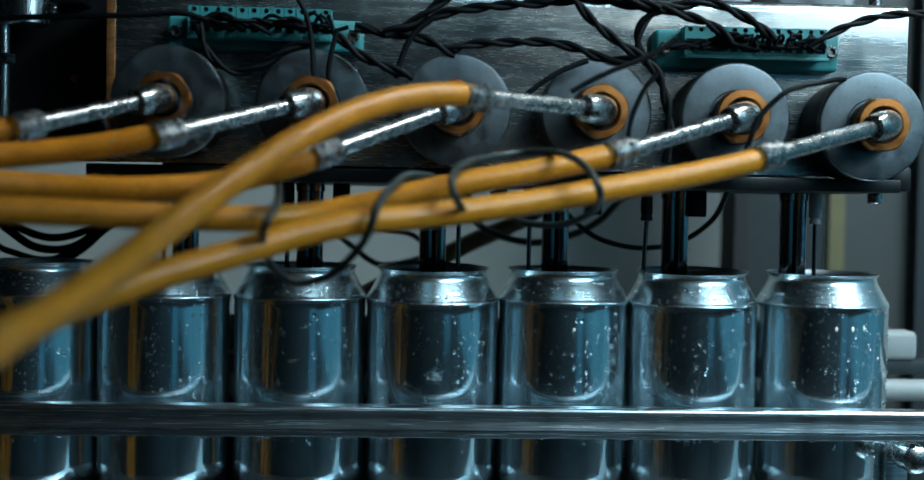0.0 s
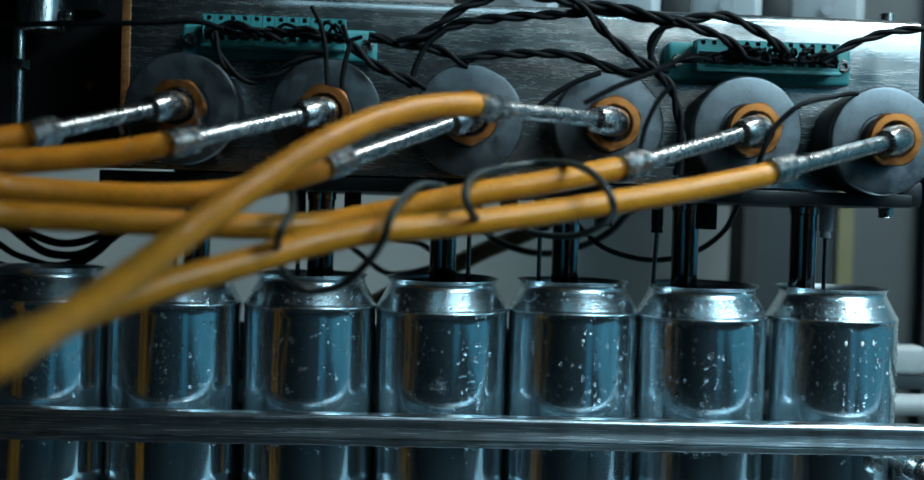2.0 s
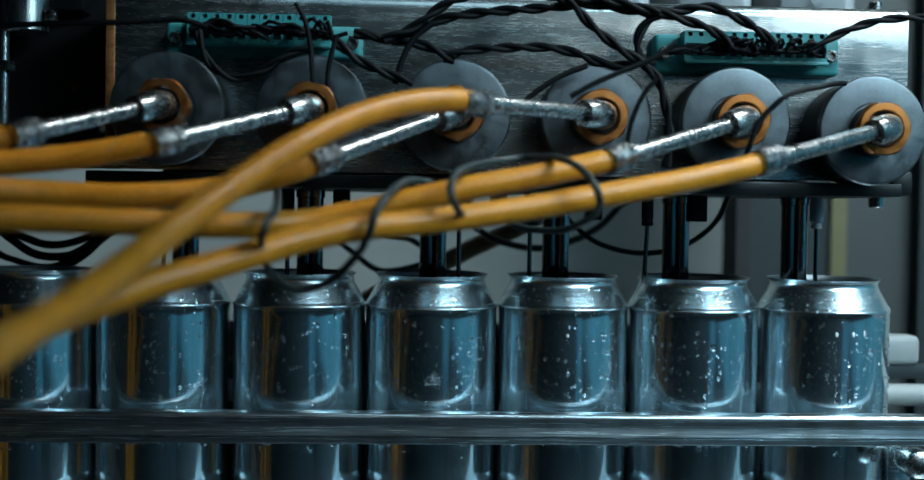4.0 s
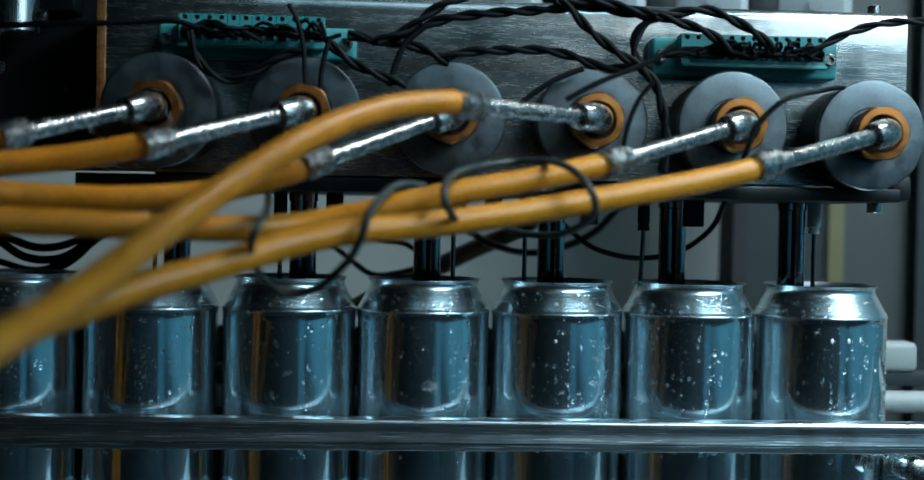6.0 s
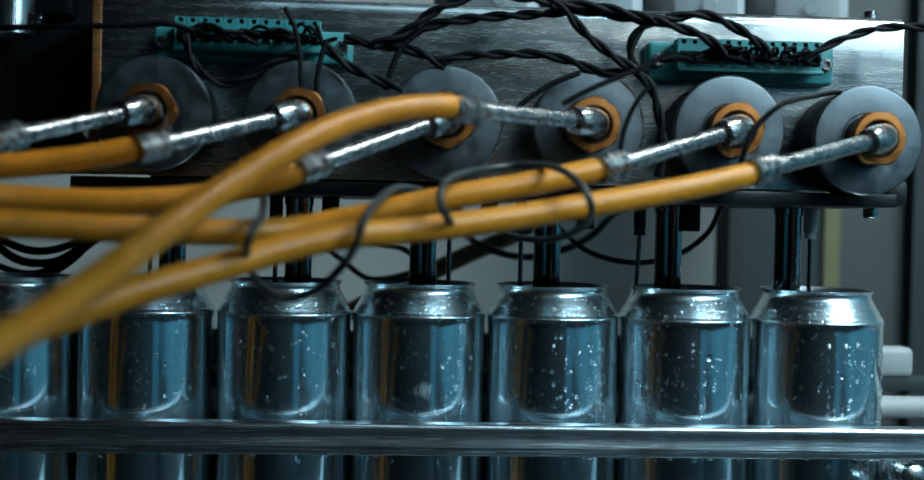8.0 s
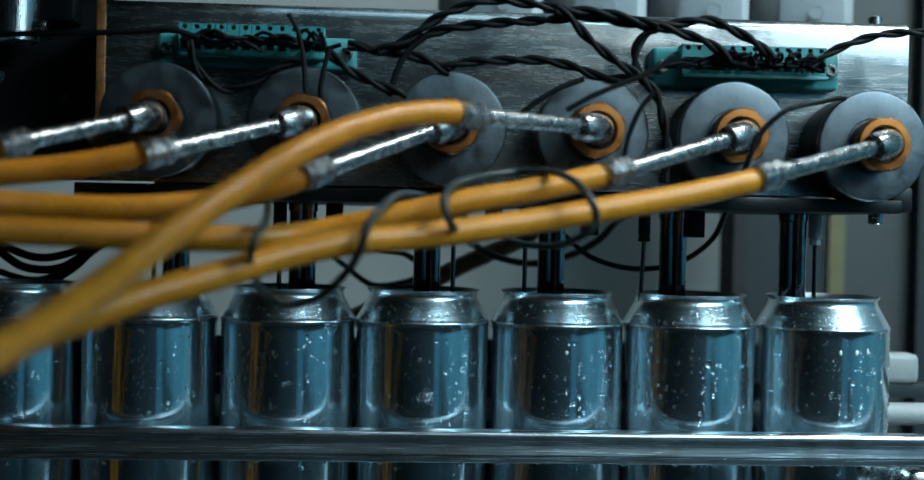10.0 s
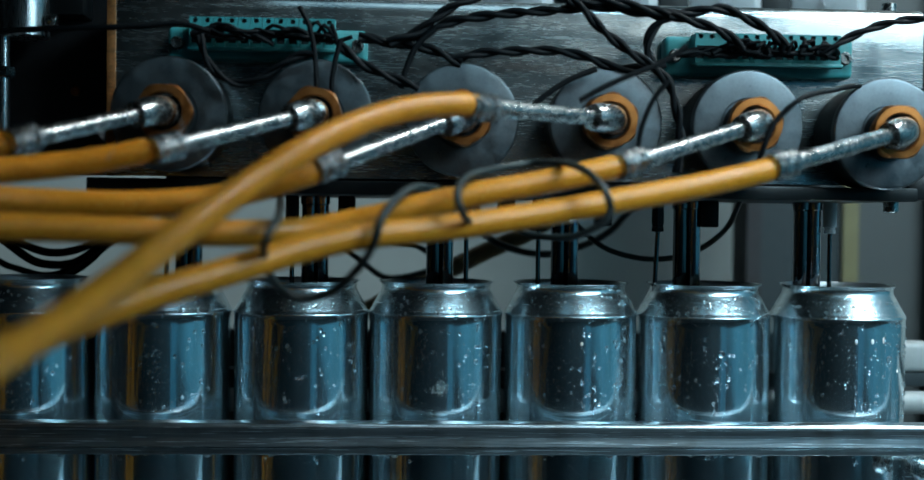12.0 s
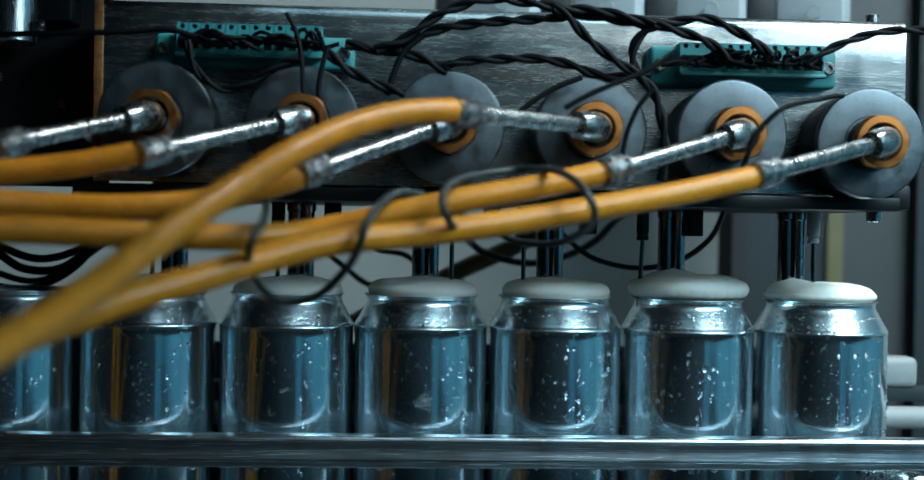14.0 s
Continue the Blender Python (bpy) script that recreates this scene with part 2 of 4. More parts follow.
def twisted(points, radius=0.00135, turn=0.027, step=0.0012, bm=None):
    """Two strands laid round each other along the points."""
    bm = bm or bmesh.new()
    fr = frames_along(spline(points, step))
    for phase in (0, math.pi):
        line, far, last = [], 0.0, fr[0][0]
        for q, d, u, v in fr:
            far += (q - last).length
            last = q
            a = phase + 2 * math.pi * far / turn
            line.append(q + radius * 0.8 * (math.cos(a) * u + math.sin(a) * v))
        sweep(line, radius, 8, bm=bm, straight=True)
    return bm


def bent_sheet(profile, x0, x1, thick):
    """A sheet whose section (y, z) runs along x."""
    bm = bmesh.new()
    p = [Vector((0, y, z)) for y, z in profile]
    inner = []
    for k, q in enumerate(p):
        d = (p[min(k + 1, len(p) - 1)] - p[max(k - 1, 0)]).normalized()
        inner.append(q + thick * Vector((0, d.z, -d.y)))
    loop = p + inner[::-1]
    a = [bm.verts.new((x0, q.y, q.z)) for q in loop]
    b = [bm.verts.new((x1, q.y, q.z)) for q in loop]
    n = len(loop)
    for k in range(n):
        bm.faces.new((a[k], a[(k + 1) % n], b[(k + 1) % n], b[k]))
    m = len(p)
    for k in range(m - 1):
        bm.faces.new((a[k], a[k + 1], a[n - 2 - k], a[n - 1 - k]))
        bm.faces.new((b[k], b[k + 1], b[n - 2 - k], b[n - 1 - k]))
    return bm


def bolt_mesh(name, r=0.0035, h=0.004, material=None):
    """A socket-head cap screw, its head up along z."""
    return mesh_of(name, lathe([(0, 0), (r, 0), (r, h - 0.0006), (r - 0.0006, h), (r * 0.55, h), (r * 0.5, h * 0.45), (0, h * 0.45)], 20), material or M_CHROME, 30)


RISE = [(0, pose(0, 0, 0)), (13.5, pose(0, 0, 0)), (13.65, pose(0, 0, 0.0004)), (14.0, pose(0, 0, 0.0030))]
risers = []


def riser(ob):
    risers.append((ob, ob.matrix_basis.copy()))
    return ob


# ---------- the hall ----------
def slab(name, lo, hi, material, label, bevel=0.0):
    c = [(a + b) / 2 for a, b in zip(lo, hi)]
    ob = part(name, box(*[b - a for a, b in zip(lo, hi)], (0, 0, 0), bevel), material, None, "", tuple(c))
    return tagged(ob, label, kind="structure")


# floor, ceiling, left and front walls are unseen; near-black colours darken the reflections
slab("floor", (-2.4, -2.6, -0.95), (1.5, 1.0, -0.9), M_FLOOR, "damp concrete floor of the hall, unseen and darkened for the reflections")
slab("ceiling", (-2.4, -2.6, 2.2), (1.5, 1.0, 2.25), M_DIM_SHELL, "unseen ceiling of the filling hall, its dimness put into a near-black colour")
slab("wall_back", (-2.4, 0.62, -0.9), (1.5, 0.66, 2.2), M_WALL, "grey-beige painted sheet wall behind the filling machine")
slab("wall_front", (-2.4, -2.6, -0.9), (0.90, -2.56, 2.2), M_WALL_FRONT, "unseen front wall, coloured near-black to darken the reflections in the cans")
# added reflector: gives the cans a mid-blue step beside the dark wall
slab("blue_reflector", (0.90, -2.6, -0.44), (1.5, -2.56, 2.2), M_BLUE_REFLECTOR, "unseen blue reflector added beside the front wall for the cans")
# added dark card: keeps the cans black below the guide rail
slab("wall_front_dark_card", (0.90, -2.6, -0.9), (1.5, -2.55, -0.44), M_DIM_SHELL, "unseen near-black card added to darken low reflections from the front")
slab("wall_left", (-2.4, -2.56, -0.9), (-2.36, 0.62, 2.2), M_DIM_SHELL, "unseen left wall, coloured near-black to keep that side dim")
# unseen wall, blue so that the cans reflect it
slab("wall_right", (1.46, -2.56, -0.9), (1.50, 0.62, 2.2), M_WALL_BLUE, "unseen blue right wall added as a reflector for the cans")
# added dark card along the right wall, again for the low reflections
slab("wall_right_dark_card", (1.445, -2.56, -0.9), (1.46, 0.62, -0.23), M_DIM_SHELL, "unseen near-black card added to darken low reflections from the right")

# machine frame behind the cans
slab("frame_post_1", (0.2435, 0.30, -0.90), (0.2545, 0.34, 0.60), M_NEAR_BLACK, "narrow black edge of the machine frame")
slab("frame_post_2", (0.2545, 0.305, -0.90), (0.3175, 0.35, 0.60), M_POST, "dark blue-grey upright profile of the machine frame")
slab("frame_strip", (0.318, 0.30, -0.90), (0.330, 0.306, 0.60), M_YELLOW, "ochre strip along the machine frame")
slab("frame_sheet", (0.330, 0.31, -0.90), (0.385, 0.316, 0.60), M_SHEET, "grey sheet panel of the machine frame")
slab("frame_post_3", (0.3855, 0.295, -0.90), (0.420, 0.34, 0.60), M_POST, "dark blue-grey upright profile of the machine frame")
slab("frame_plate", (-0.420, -0.002, 0.172), (-0.160, 0.006, 0.420), M_NEAR_BLACK, "black mounting plate beside the filling head")

slab("back_guard", (-0.80, 0.100, -0.06), (0.232, 0.104, 0.086), M_POST, "dark guard plate behind the can row")
# two unseen sheets added only to throw shade on the left side
slab("light_blocker_front", (-1.2, -0.75, 0.300), (0.092, -0.225, 0.308), M_POST, "unseen dark sheet added to block light before the filling head")
slab("light_blocker", (-1.2, -0.225, 0.300), (-0.085, 0.04, 0.308), M_POST, "unseen dark sheet added to shade the left side of the machine")
# conveyor
slab("conveyor_bed", (-0.8, -0.085, -0.06), (0.8, 0.085, -0.012), M_RAIL, "stainless conveyor bed under the cans", 0.002)
belt = empty("conveyor_belt", label="dark plastic slat belt carrying the cans", category="conveyor belt")
slat_me = mesh_of("slat", box(0.0245, 0.082, 0.0118, (0, 0, -0.0061), 0.0015, 1), M_BELT)
for k in range(-20, 21):
    part("slat", slat_me, None, belt, at=(k * 0.025, 0, 0))


# ---------- guide rails ----------
def rail_section():
    """A slim rolled bar, (y, z): back, lower lip, groove, dished face and rounded top edge."""
    arc = [(-0.0030 - 0.0021 * math.sin(radians(q)), 0.0117 + 0.0021 * math.cos(radians(q))) for q in range(90, -1, -15)]
    return [(0.0050, 0.0008), (0.0044, 0.0), (-0.0044, 0.0), (-0.0050, 0.0005), (-0.0051, 0.0028), (-0.0046, 0.0031), (-0.0046, 0.0034),
            (-0.0055, 0.0037), (-0.0054, 0.0044), (-0.0048, 0.0068), (-0.0047, 0.0080), (-0.0049, 0.0100)] + arc + [(0.0040, 0.0138), (0.0048, 0.0134), (0.0050, 0.0126)]


def extrude_x(section, x0, x1, at):
    bm = bmesh.new()
    a = [bm.verts.new((x0, y + at[0], z + at[1])) for y, z in section]
    b = [bm.verts.new((x1, y + at[0], z + at[1])) for y, z in section]
    n = len(a)
    for k in range(n):
        bm.faces.new((a[k], a[(k + 1) % n], b[(k + 1) % n], b[k]))
    bm.faces.new(a)
    bm.faces.new(b[::-1])
    return bm


front_rail = empty("guide_rail", (0, 0, 0), label="wet worn stainless guide rail running before the cans", category="guide rail")
part("bar", extrude_x([(y, z * 1.065) for y, z in rail_section()], -0.55, 0.55, (-0.0475, 0.0424)), M_RAIL, front_rail, angle=25)
for x in (-0.43, 0.43):
    part("rail_foot", box(0.016, 0.012, 0.10, (0, 0, 0), 0.002), M_RAIL, front_rail, at=(x, -0.0465, -0.007))
# drops hanging from the rail's lower edge
rng = random.Random(4)
for k in range(26):
    x = -0.24 + k * 0.0195 + rng.uniform(-0.008, 0.008)
    r = rng.uniform(0.0009, 0.0022)
    part("water_drop", lathe([(0, -r * 0.75), (r * 0.6, -r * 0.55), (r, 0), (r * 1.05, r * 0.3)], 12), M_DROP, front_rail, "clear hanging water drop", at=(x, -0.0515, 0.0424))

knob = empty("clamp_knob", (0.2372, -0.040, 0.0330), label="polished steel clamp bolt end below the guide rail", category="bolt")
part("head", lathe([(0, 0.012), (0.0045, 0.0118), (0.0066, 0.0105), (0.0074, 0.008), (0.0074, -0.004), (0.006, -0.005), (0.006, -0.014), (0, -0.014)], 28, "Y"), M_CHROME, knob)
part("shank", lathe([(0, 0), (0.0032, 0), (0.0032, -0.065), (0, -0.065)], 16, "Y"), M_CHROME, knob, at=(0, 0.013, 0))
part("bracket", box(0.012, 0.008, 0.05, (0, 0, 0), 0.001), M_RAIL, knob, at=(0.0, 0.018, -0.022))

back_rail = empty("back_guide_rail", (0, 0, 0), label="round pale metal guide rail behind the cans", category="guide rail")
part("bar", lathe([(0, -0.5), (0.0062, -0.5), (0.0064, -0.499), (0.0064, 0.499), (0.0062, 0.5), (0, 0.5)], 24, "X"), M_WHITE, back_rail, at=(0, 0.056, 0.0515))
part("rail_seat", box(1.0, 0.012, 0.008, (0, 0, 0), 0.001), M_POST, back_rail, at=(0, 0.062, 0.0645))
for x in (-0.45, 0.45):
    part("rail_foot", box(0.016, 0.012, 0.118, (0, 0, 0), 0.002), M_POST, back_rail, at=(x, 0.072, 0.0035))
block = part("rail_block", box(0.040, 0.016, 0.017, (0, 0, 0), 0.0035, 3), M_WHITE, None, "", (0.262, 0.062, 0.0771))
tagged(block, "pale worn plastic block on the back rail", "block")

# ---------- cans ----------
CAN_H = 0.1205
OUTER = [(0.0, 0.0095), (0.015, 0.0075), (0.0215, 0.0030), (0.0236, 0.0003), (0.0250, 0.0002), (0.0268, 0.0020), (0.0298, 0.0070), (0.0322, 0.0118), (0.03350, 0.0165),
         (0.03350, 0.0400), (0.03350, 0.0700), (0.03350, 0.1008), (0.03365, 0.1014), (0.03385, 0.1020), (0.03390, 0.1026), (0.03370, 0.1032), (0.03315, 0.1038), (0.03265, 0.1048), (0.0319, 0.1064), (0.0308, 0.1088), (0.0297, 0.1112), (0.0289, 0.1129), (0.0281, 0.1146), (0.0276, 0.1158),
         (0.0273, 0.1172), (0.0275, 0.1183), (0.0281, 0.1191), (0.0288, 0.1196), (0.0290, 0.1200)]
INNER = [(0.0282, 0.1199), (0.0272, 0.1188), (0.0269, 0.1172), (0.0276, 0.1144), (0.0293, 0.1112), (0.0315, 0.1064), (0.03280, 0.1031), (0.03310, 0.0165), (0.0290, 0.0085), (0.0, 0.0105)]



def lift(z):
    """Sets the shoulder of the can a little higher than the drawn profile."""
    return float(np.interp(z, [0, 0.054, 0.1008, 0.1048, 0.1158, 0.13], [0, 0.054, 0.1032, 0.1072, 0.1165, 0.1307]))


OUTER = [(r, lift(z)) for r, z in OUTER]
INNER = [(r, lift(z)) for r, z in INNER]


def can_radius(z):
    return float(np.interp(z, [q[1] for q in OUTER[3:]], [q[0] for q in OUTER[3:]]))


# single large drops and the broken runs below them: angle, height, radius, length over width
MARKS = {
    17: [(0.41, 0.0840, 0.0015, 1.15), (-0.15, 0.0858, 0.0004, 3.2), (-0.15, 0.0805, 0.0004, 2.6), (-0.15, 0.0716, 0.0007, 1.8), (-0.15, 0.059, 0.0004, 6.0), (-0.15, 0.066, 0.0003, 3.0),
         (0.33, 0.095, 0.0003, 3.0), (0.33, 0.088, 0.0003, 4.0), (0.33, 0.078, 0.0003, 4.0), (0.34, 0.067, 0.0003, 5.0), (-1.17, 0.0905, 0.0010, 1.9), (-0.74, 0.064, 0.0009, 1.0), (0.62, 0.1000, 0.0014, 1.4)],
    16: [(0.17, 0.0863, 0.0017, 1.1), (-0.52, 0.070, 0.0012, 1.0), (0.26, 0.0715, 0.0010, 1.2), (-0.69, 0.0964, 0.0012, 0.9), (-0.46, 0.1004, 0.0010, 1.0), (0.17, 0.1115, 0.0008, 1.0), (0.33, 0.1122, 0.0009, 1.0),
         (0.41, 0.1078, 0.0010, 1.0), (-0.22, 0.1072, 0.0009, 1.0), (-0.85, 0.1082, 0.0012, 1.0)],
    15: [(-0.13, 0.0730, 0.0006, 4.0), (-0.12, 0.0628, 0.0005, 3.5), (-0.02, 0.0949, 0.0012, 1.0), (-0.27, 0.0794, 0.0010, 1.0), (0.13, 0.0795, 0.0008, 1.0), (-0.9, 0.0835, 0.0009, 1.0), (0.03, 0.1020, 0.0009, 1.0)],
    14: [(0.62, 0.0815, 0.0013, 1.2), (0.45, 0.0845, 0.0008, 1.0)],
    13: [(0.35, 0.0960, 0.0011, 1.1), (0.30, 0.1075, 0.0010, 1.0), (-0.35, 0.088, 0.0008, 1.0)],
}
FLECKS = {
    17: [(-0.15, 0.0924, 0.0011, 2.0), (0.10, 0.0925, 0.0012, 1.8), (-0.17, 0.1095, 0.0012, 1.0), (0.0, 0.1078, 0.0011, 1.0), (0.29, 0.0930, 0.0007, 3.5), (0.62, 0.078, 0.0008, 1.6)],
    15: [(-0.137, 0.0906, 0.0012, 1.3), (-0.14, 0.1085, 0.0017, 1.0)],
}


def bead(bm, a, z, r, long):
    z = lift(z)
    rad = can_radius(z)
    slope = (can_radius(z + 0.001) - can_radius(z - 0.001)) / 0.002
    n = Vector((math.sin(a), -math.cos(a), -slope)).normalized()
    up = (Vector((0, 0, 1)) - n * n.z).normalized()
    side = up.cross(n)
    base = Vector((rad * math.sin(a), -rad * math.cos(a), z))
    rings = [[bm.verts.new(base + r * (s * (math.cos(2 * math.pi * k / 10) * side + long * math.sin(2 * math.pi * k / 10) * up) + h * n)) for k in range(10)] for s, h in ((1.0, -0.05), (0.9, 0.25), (0.6, 0.45))]
    top = bm.verts.new(base + r * 0.52 * n)
    for p, q in zip(rings, rings[1:]):
        for k in range(10):
            bm.faces.new((p[k], p[(k + 1) % 10], q[(k + 1) % 10], q[k]))
    for k in range(10):
        bm.faces.new((rings[-1][k], rings[-1][(k + 1) % 10], top))


def droplets(seed, count):
    """Condensation beads over the front of a can: fine mist, beads, and runs below one another."""
    rng = random.Random(seed)
    bm = bmesh.new()
    spots = []
    for k in range(count):
        spots.append((rng.uniform(-1.35, 1.12), rng.uniform(0.034, 0.1145), 0.00020 + 0.0009 * rng.random() ** 6))
    for k in range(7):
        spots.append((rng.uniform(-1.3, 1.3), rng.uniform(0.06, 0.106), rng.uniform(0.0007, 0.0011)))
    for k in range(8):
        a, z = rng.uniform(-1.3, 1.3), rng.uniform(0.055, 0.10)
        for j in range(rng.randint(20, 46)):
            spots.append((a + rng.gauss(0, 0.06), z - abs(rng.gauss(0, 0.016)), rng.uniform(0.00016, 0.00036)))
    for k in range(2):
        a, z = rng.uniform(-0.2, 1.3), rng.uniform(0.075, 0.095)
        for j in range(rng.randint(5, 9)):
            z -= rng.uniform(0.003, 0.008)
            spots.append((a + rng.gauss(0, 0.006), z, rng.uniform(0.0003, 0.0008)))
    if seed == 14:
        for j in range(70):
            spots.append((0.07 + rng.gauss(0, 0.05), 0.0700 + rng.gauss(0, 0.0022), rng.uniform(0.00015, 0.0005)))
    spots = [(a, z, r, 0) for a, z, r in spots] + MARKS.get(seed, [])
    for a, z, r, stretch in spots:
        if z < 0.028:
            continue
        z = lift(z)
        rad = can_radius(z)
        slope = (can_radius(z + 0.001) - can_radius(z - 0.001)) / 0.002
        n = Vector((math.sin(a), -math.cos(a), -slope)).normalized()
        up = (Vector((0, 0, 1)) - n * n.z).normalized()
        m = Matrix.Translation((rad * math.sin(a), -rad * math.cos(a), z)) @ Matrix((up.cross(n), up, n)).transposed().to_4x4()
        long = stretch or (rng.uniform(1.0, 1.35) if r > 0.0006 else 1.0)
        sides = 10 if r > 0.0005 else 6
        rings = []
        for s, h in ((1.0, -0.05), (0.94, 0.36), (0.64, 0.66)):
            rings.append([bm.verts.new(m @ Vector((r * s * math.cos(2 * math.pi * k / sides), long * r * s * math.sin(2 * math.pi * k / sides), r * h))) for k in range(sides)])
        top = bm.verts.new(m @ Vector((0, 0, r * 0.78)))
        for p, q in zip(rings, rings[1:]):
            for k in range(sides):
                bm.faces.new((p[k], p[(k + 1) % sides], q[(k + 1) % sides], q[k]))
        for k in range(sides):
            bm.faces.new((rings[-1][k], rings[-1][(k + 1) % sides], top))
    return bm


def dented(bm, a0, z0, depth, wide, tall):
    """Presses a shallow dent into a can's wall."""
    for v in bm.verts:
        a = math.atan2(v.co.x, -v.co.y)
        g = math.exp(-((a - a0) / wide) ** 2 - ((v.co.z - z0) / tall) ** 2)
        s = 1 - depth * g / 0.033
        v.co.x *= s
        v.co.y *= s
    return bm


def fine_profile(profile, step):
    out = []
    for (r0, z0), (r1, z1) in zip(profile, profile[1:]):
        n = max(1, int(abs(z1 - z0) / step))
        out += [(r0 + (r1 - r0) * k / n, z0 + (z1 - z0) * k / n) for k in range(n)]
    return out + [profile[-1]]


CAN_X = [-0.2049, -0.1381, -0.0691, -0.0013, 0.0668, 0.1352, 0.2045]
DENTS = [None, (-0.8, 0.1095, 0.0006), (-0.75, 0.1085, 0.0010), (-0.8, 0.1065, 0.0007), None, (-0.85, 0.1085, 0.0011), (-0.7, 0.108, 0.0012)]
cans = []
inside_me = mesh_of("lining", lathe(INNER, 64), M_CAN_IN, 60)
for k, x in enumerate(CAN_X):
    can = empty("beverage_can", (x, 0, 0.0002), label="open unprinted aluminium can beaded with condensation on the belt", category="can", group="cans in the filling row")
    rng = random.Random(90 + k)
    bm = lathe(fine_profile(OUTER, 0.003), 96)
    for v in bm.verts:
        w = 0.00007 * noise.noise(Vector((v.co.x * 60, v.co.y * 60, v.co.z * 25 + 7 * k)))
        l = math.hypot(v.co.x, v.co.y)
        if l > 0.02:
            v.co.x *= 1 + w / l
            v.co.y *= 1 + w / l
    if DENTS[k]:
        dented(bm, DENTS[k][0], DENTS[k][1] - 0.001, DENTS[k][2] * 0.3, 0.13, 0.0075)
    shell = part("shell", bm, M_CAN, can, angle=70)
    shell.data.materials.append(M_NECK)
    for f in shell.data.polygons:
        if f.center.z > lift(0.1019):
            f.material_index = 1
    part("lining", inside_me, None, can, "grey lacquered inside of the can")
    tagged(part("condensation", droplets(11 + k, 760), M_DROP, can, "clear water beads", angle=80), kind="stuff")
    for a, z, r, long in FLECKS.get(11 + k, []):
        bm = bmesh.new()
        bead(bm, a, z, r * 0.72, long * 0.9)
        part("foam_fleck", bm, M_FOAM, can, "small white splash of foam", angle=80)
    cans.append(can)


# ---------- foam ----------
def foam_dome(seed, peak, top):
    """A head of foam: a plug that fills the can's mouth and domes up to the filling tube at x = peak."""
    bm = lathe([(0, -0.012), (0.0235, -0.012), (0.0252, -0.004), (0.0264, -0.0005), (0.0273, 0.0012), (0.0275, 0.0028), (0.0268, 0.0046), (0.0250, 0.0062),
                (0.0220, 0.0073), (0.0180, 0.0079), (0.0130, 0.0082), (0.0080, 0.0084), (0.0040, 0.0085), (0, 0.0085)], 64)
    for v in bm.verts:
        if v.co.z > 0.0025:
            d = math.hypot(v.co.x - peak, v.co.y)
            v.co.z += top * math.exp(-(d / 0.0095) ** 2) * min(1, (v.co.z - 0.0025) / 0.004)
            v.co.z += 0.0007 * noise.noise(Vector((v.co.x * 70 + seed, v.co.y * 70, seed)))
    return bm


TUBE_X = [-0.1256, -0.0628, 0.0000, 0.0634, 0.1261, 0.1886]
foams = []
for k in range(1, 7):
    x = CAN_X[k]
    foam = empty("foam_head", (x, 0, 0.08), label="cream-white beer foam swelling out of the can's mouth", category="foam", group="foam heads on the cans")
    part("dome", foam_dome(k * 3.7, TUBE_X[k - 1] - x, (0.001, 0.002, 0.0015, 0.002, 0.0035, 0.0035)[k - 1]), M_FOAM, foam, angle=80)
    foams.append(foam)
lobes = []
for k in (5, 6):
    n = 30
    for j in range(n):
        a = 2 * math.pi * j / n
        bm = bmesh.new()
        bmesh.ops.create_icosphere(bm, subdivisions=3, radius=1, matrix=Matrix.Diagonal((0.0066, 0.0098, (0.0050, 0.0034)[k - 5], 1)))
        lobe = part("foam_lobe", bm, M_FOAM, foams[k - 1], angle=80)
        lobes.append((lobe, a, k))

# ---------- filling head ----------
head = empty("filling_head", (0, 0, 0), label="stainless six-valve can filling head with dark base plate", category="filling head")
riser(head)
arc = [(-0.055 + 0.006 - 0.006 * math.cos(a), 0.2475 + 0.006 * math.sin(a)) for a in [radians(q) for q in (0, 15, 30, 45, 60, 75, 90)]]
part("front_panel", bent_sheet([(-0.055, 0.1705)] + [(-0.055, 0.19), (-0.055, 0.22)] + arc + [(0.0, 0.2535), (0.085, 0.2535)], -0.1538, 0.2240, 0.0025), M_PANEL, head, "brushed stainless cover sheet", angle=30)
# thin strip carrying the orange reflection at the left edge in its colour
part("edge_reflection_strip", box(0.0040, 0.0012, 0.074, (0, 0, 0), 0.0004), M_EDGE_REFLECTION, head, "orange-brown reflection put in as a strip on the cover sheet edge", at=(-0.1520, -0.0556, 0.2180))
part("base_plate", box(0.376, 0.135, 0.0062, (0, 0, 0), 0.0008), M_BLACK, head, "black base plate", at=(0.0285, -0.0025, 0.1660))
part("side_plate", box(0.0024, 0.11, 0.062, (0, 0, 0), 0.0006), M_PANEL, head, at=(0.2278, 0.012, 0.2115))
part("side_gasket", box(0.0026, 0.112, 0.070, (0, 0, 0)), M_BLACK, head, at=(0.2253, 0.012, 0.2085))
part("back_panel", box(0.376, 0.003, 0.078, (0, 0, 0)), M_BLACK, head, at=(0.0350, 0.083, 0.2110))
bolt_me = bolt_mesh("bolt", 0.0036, 0.0052)
part("bolt", bolt_me, None, head, at=(0.2172, -0.03, 0.2552))
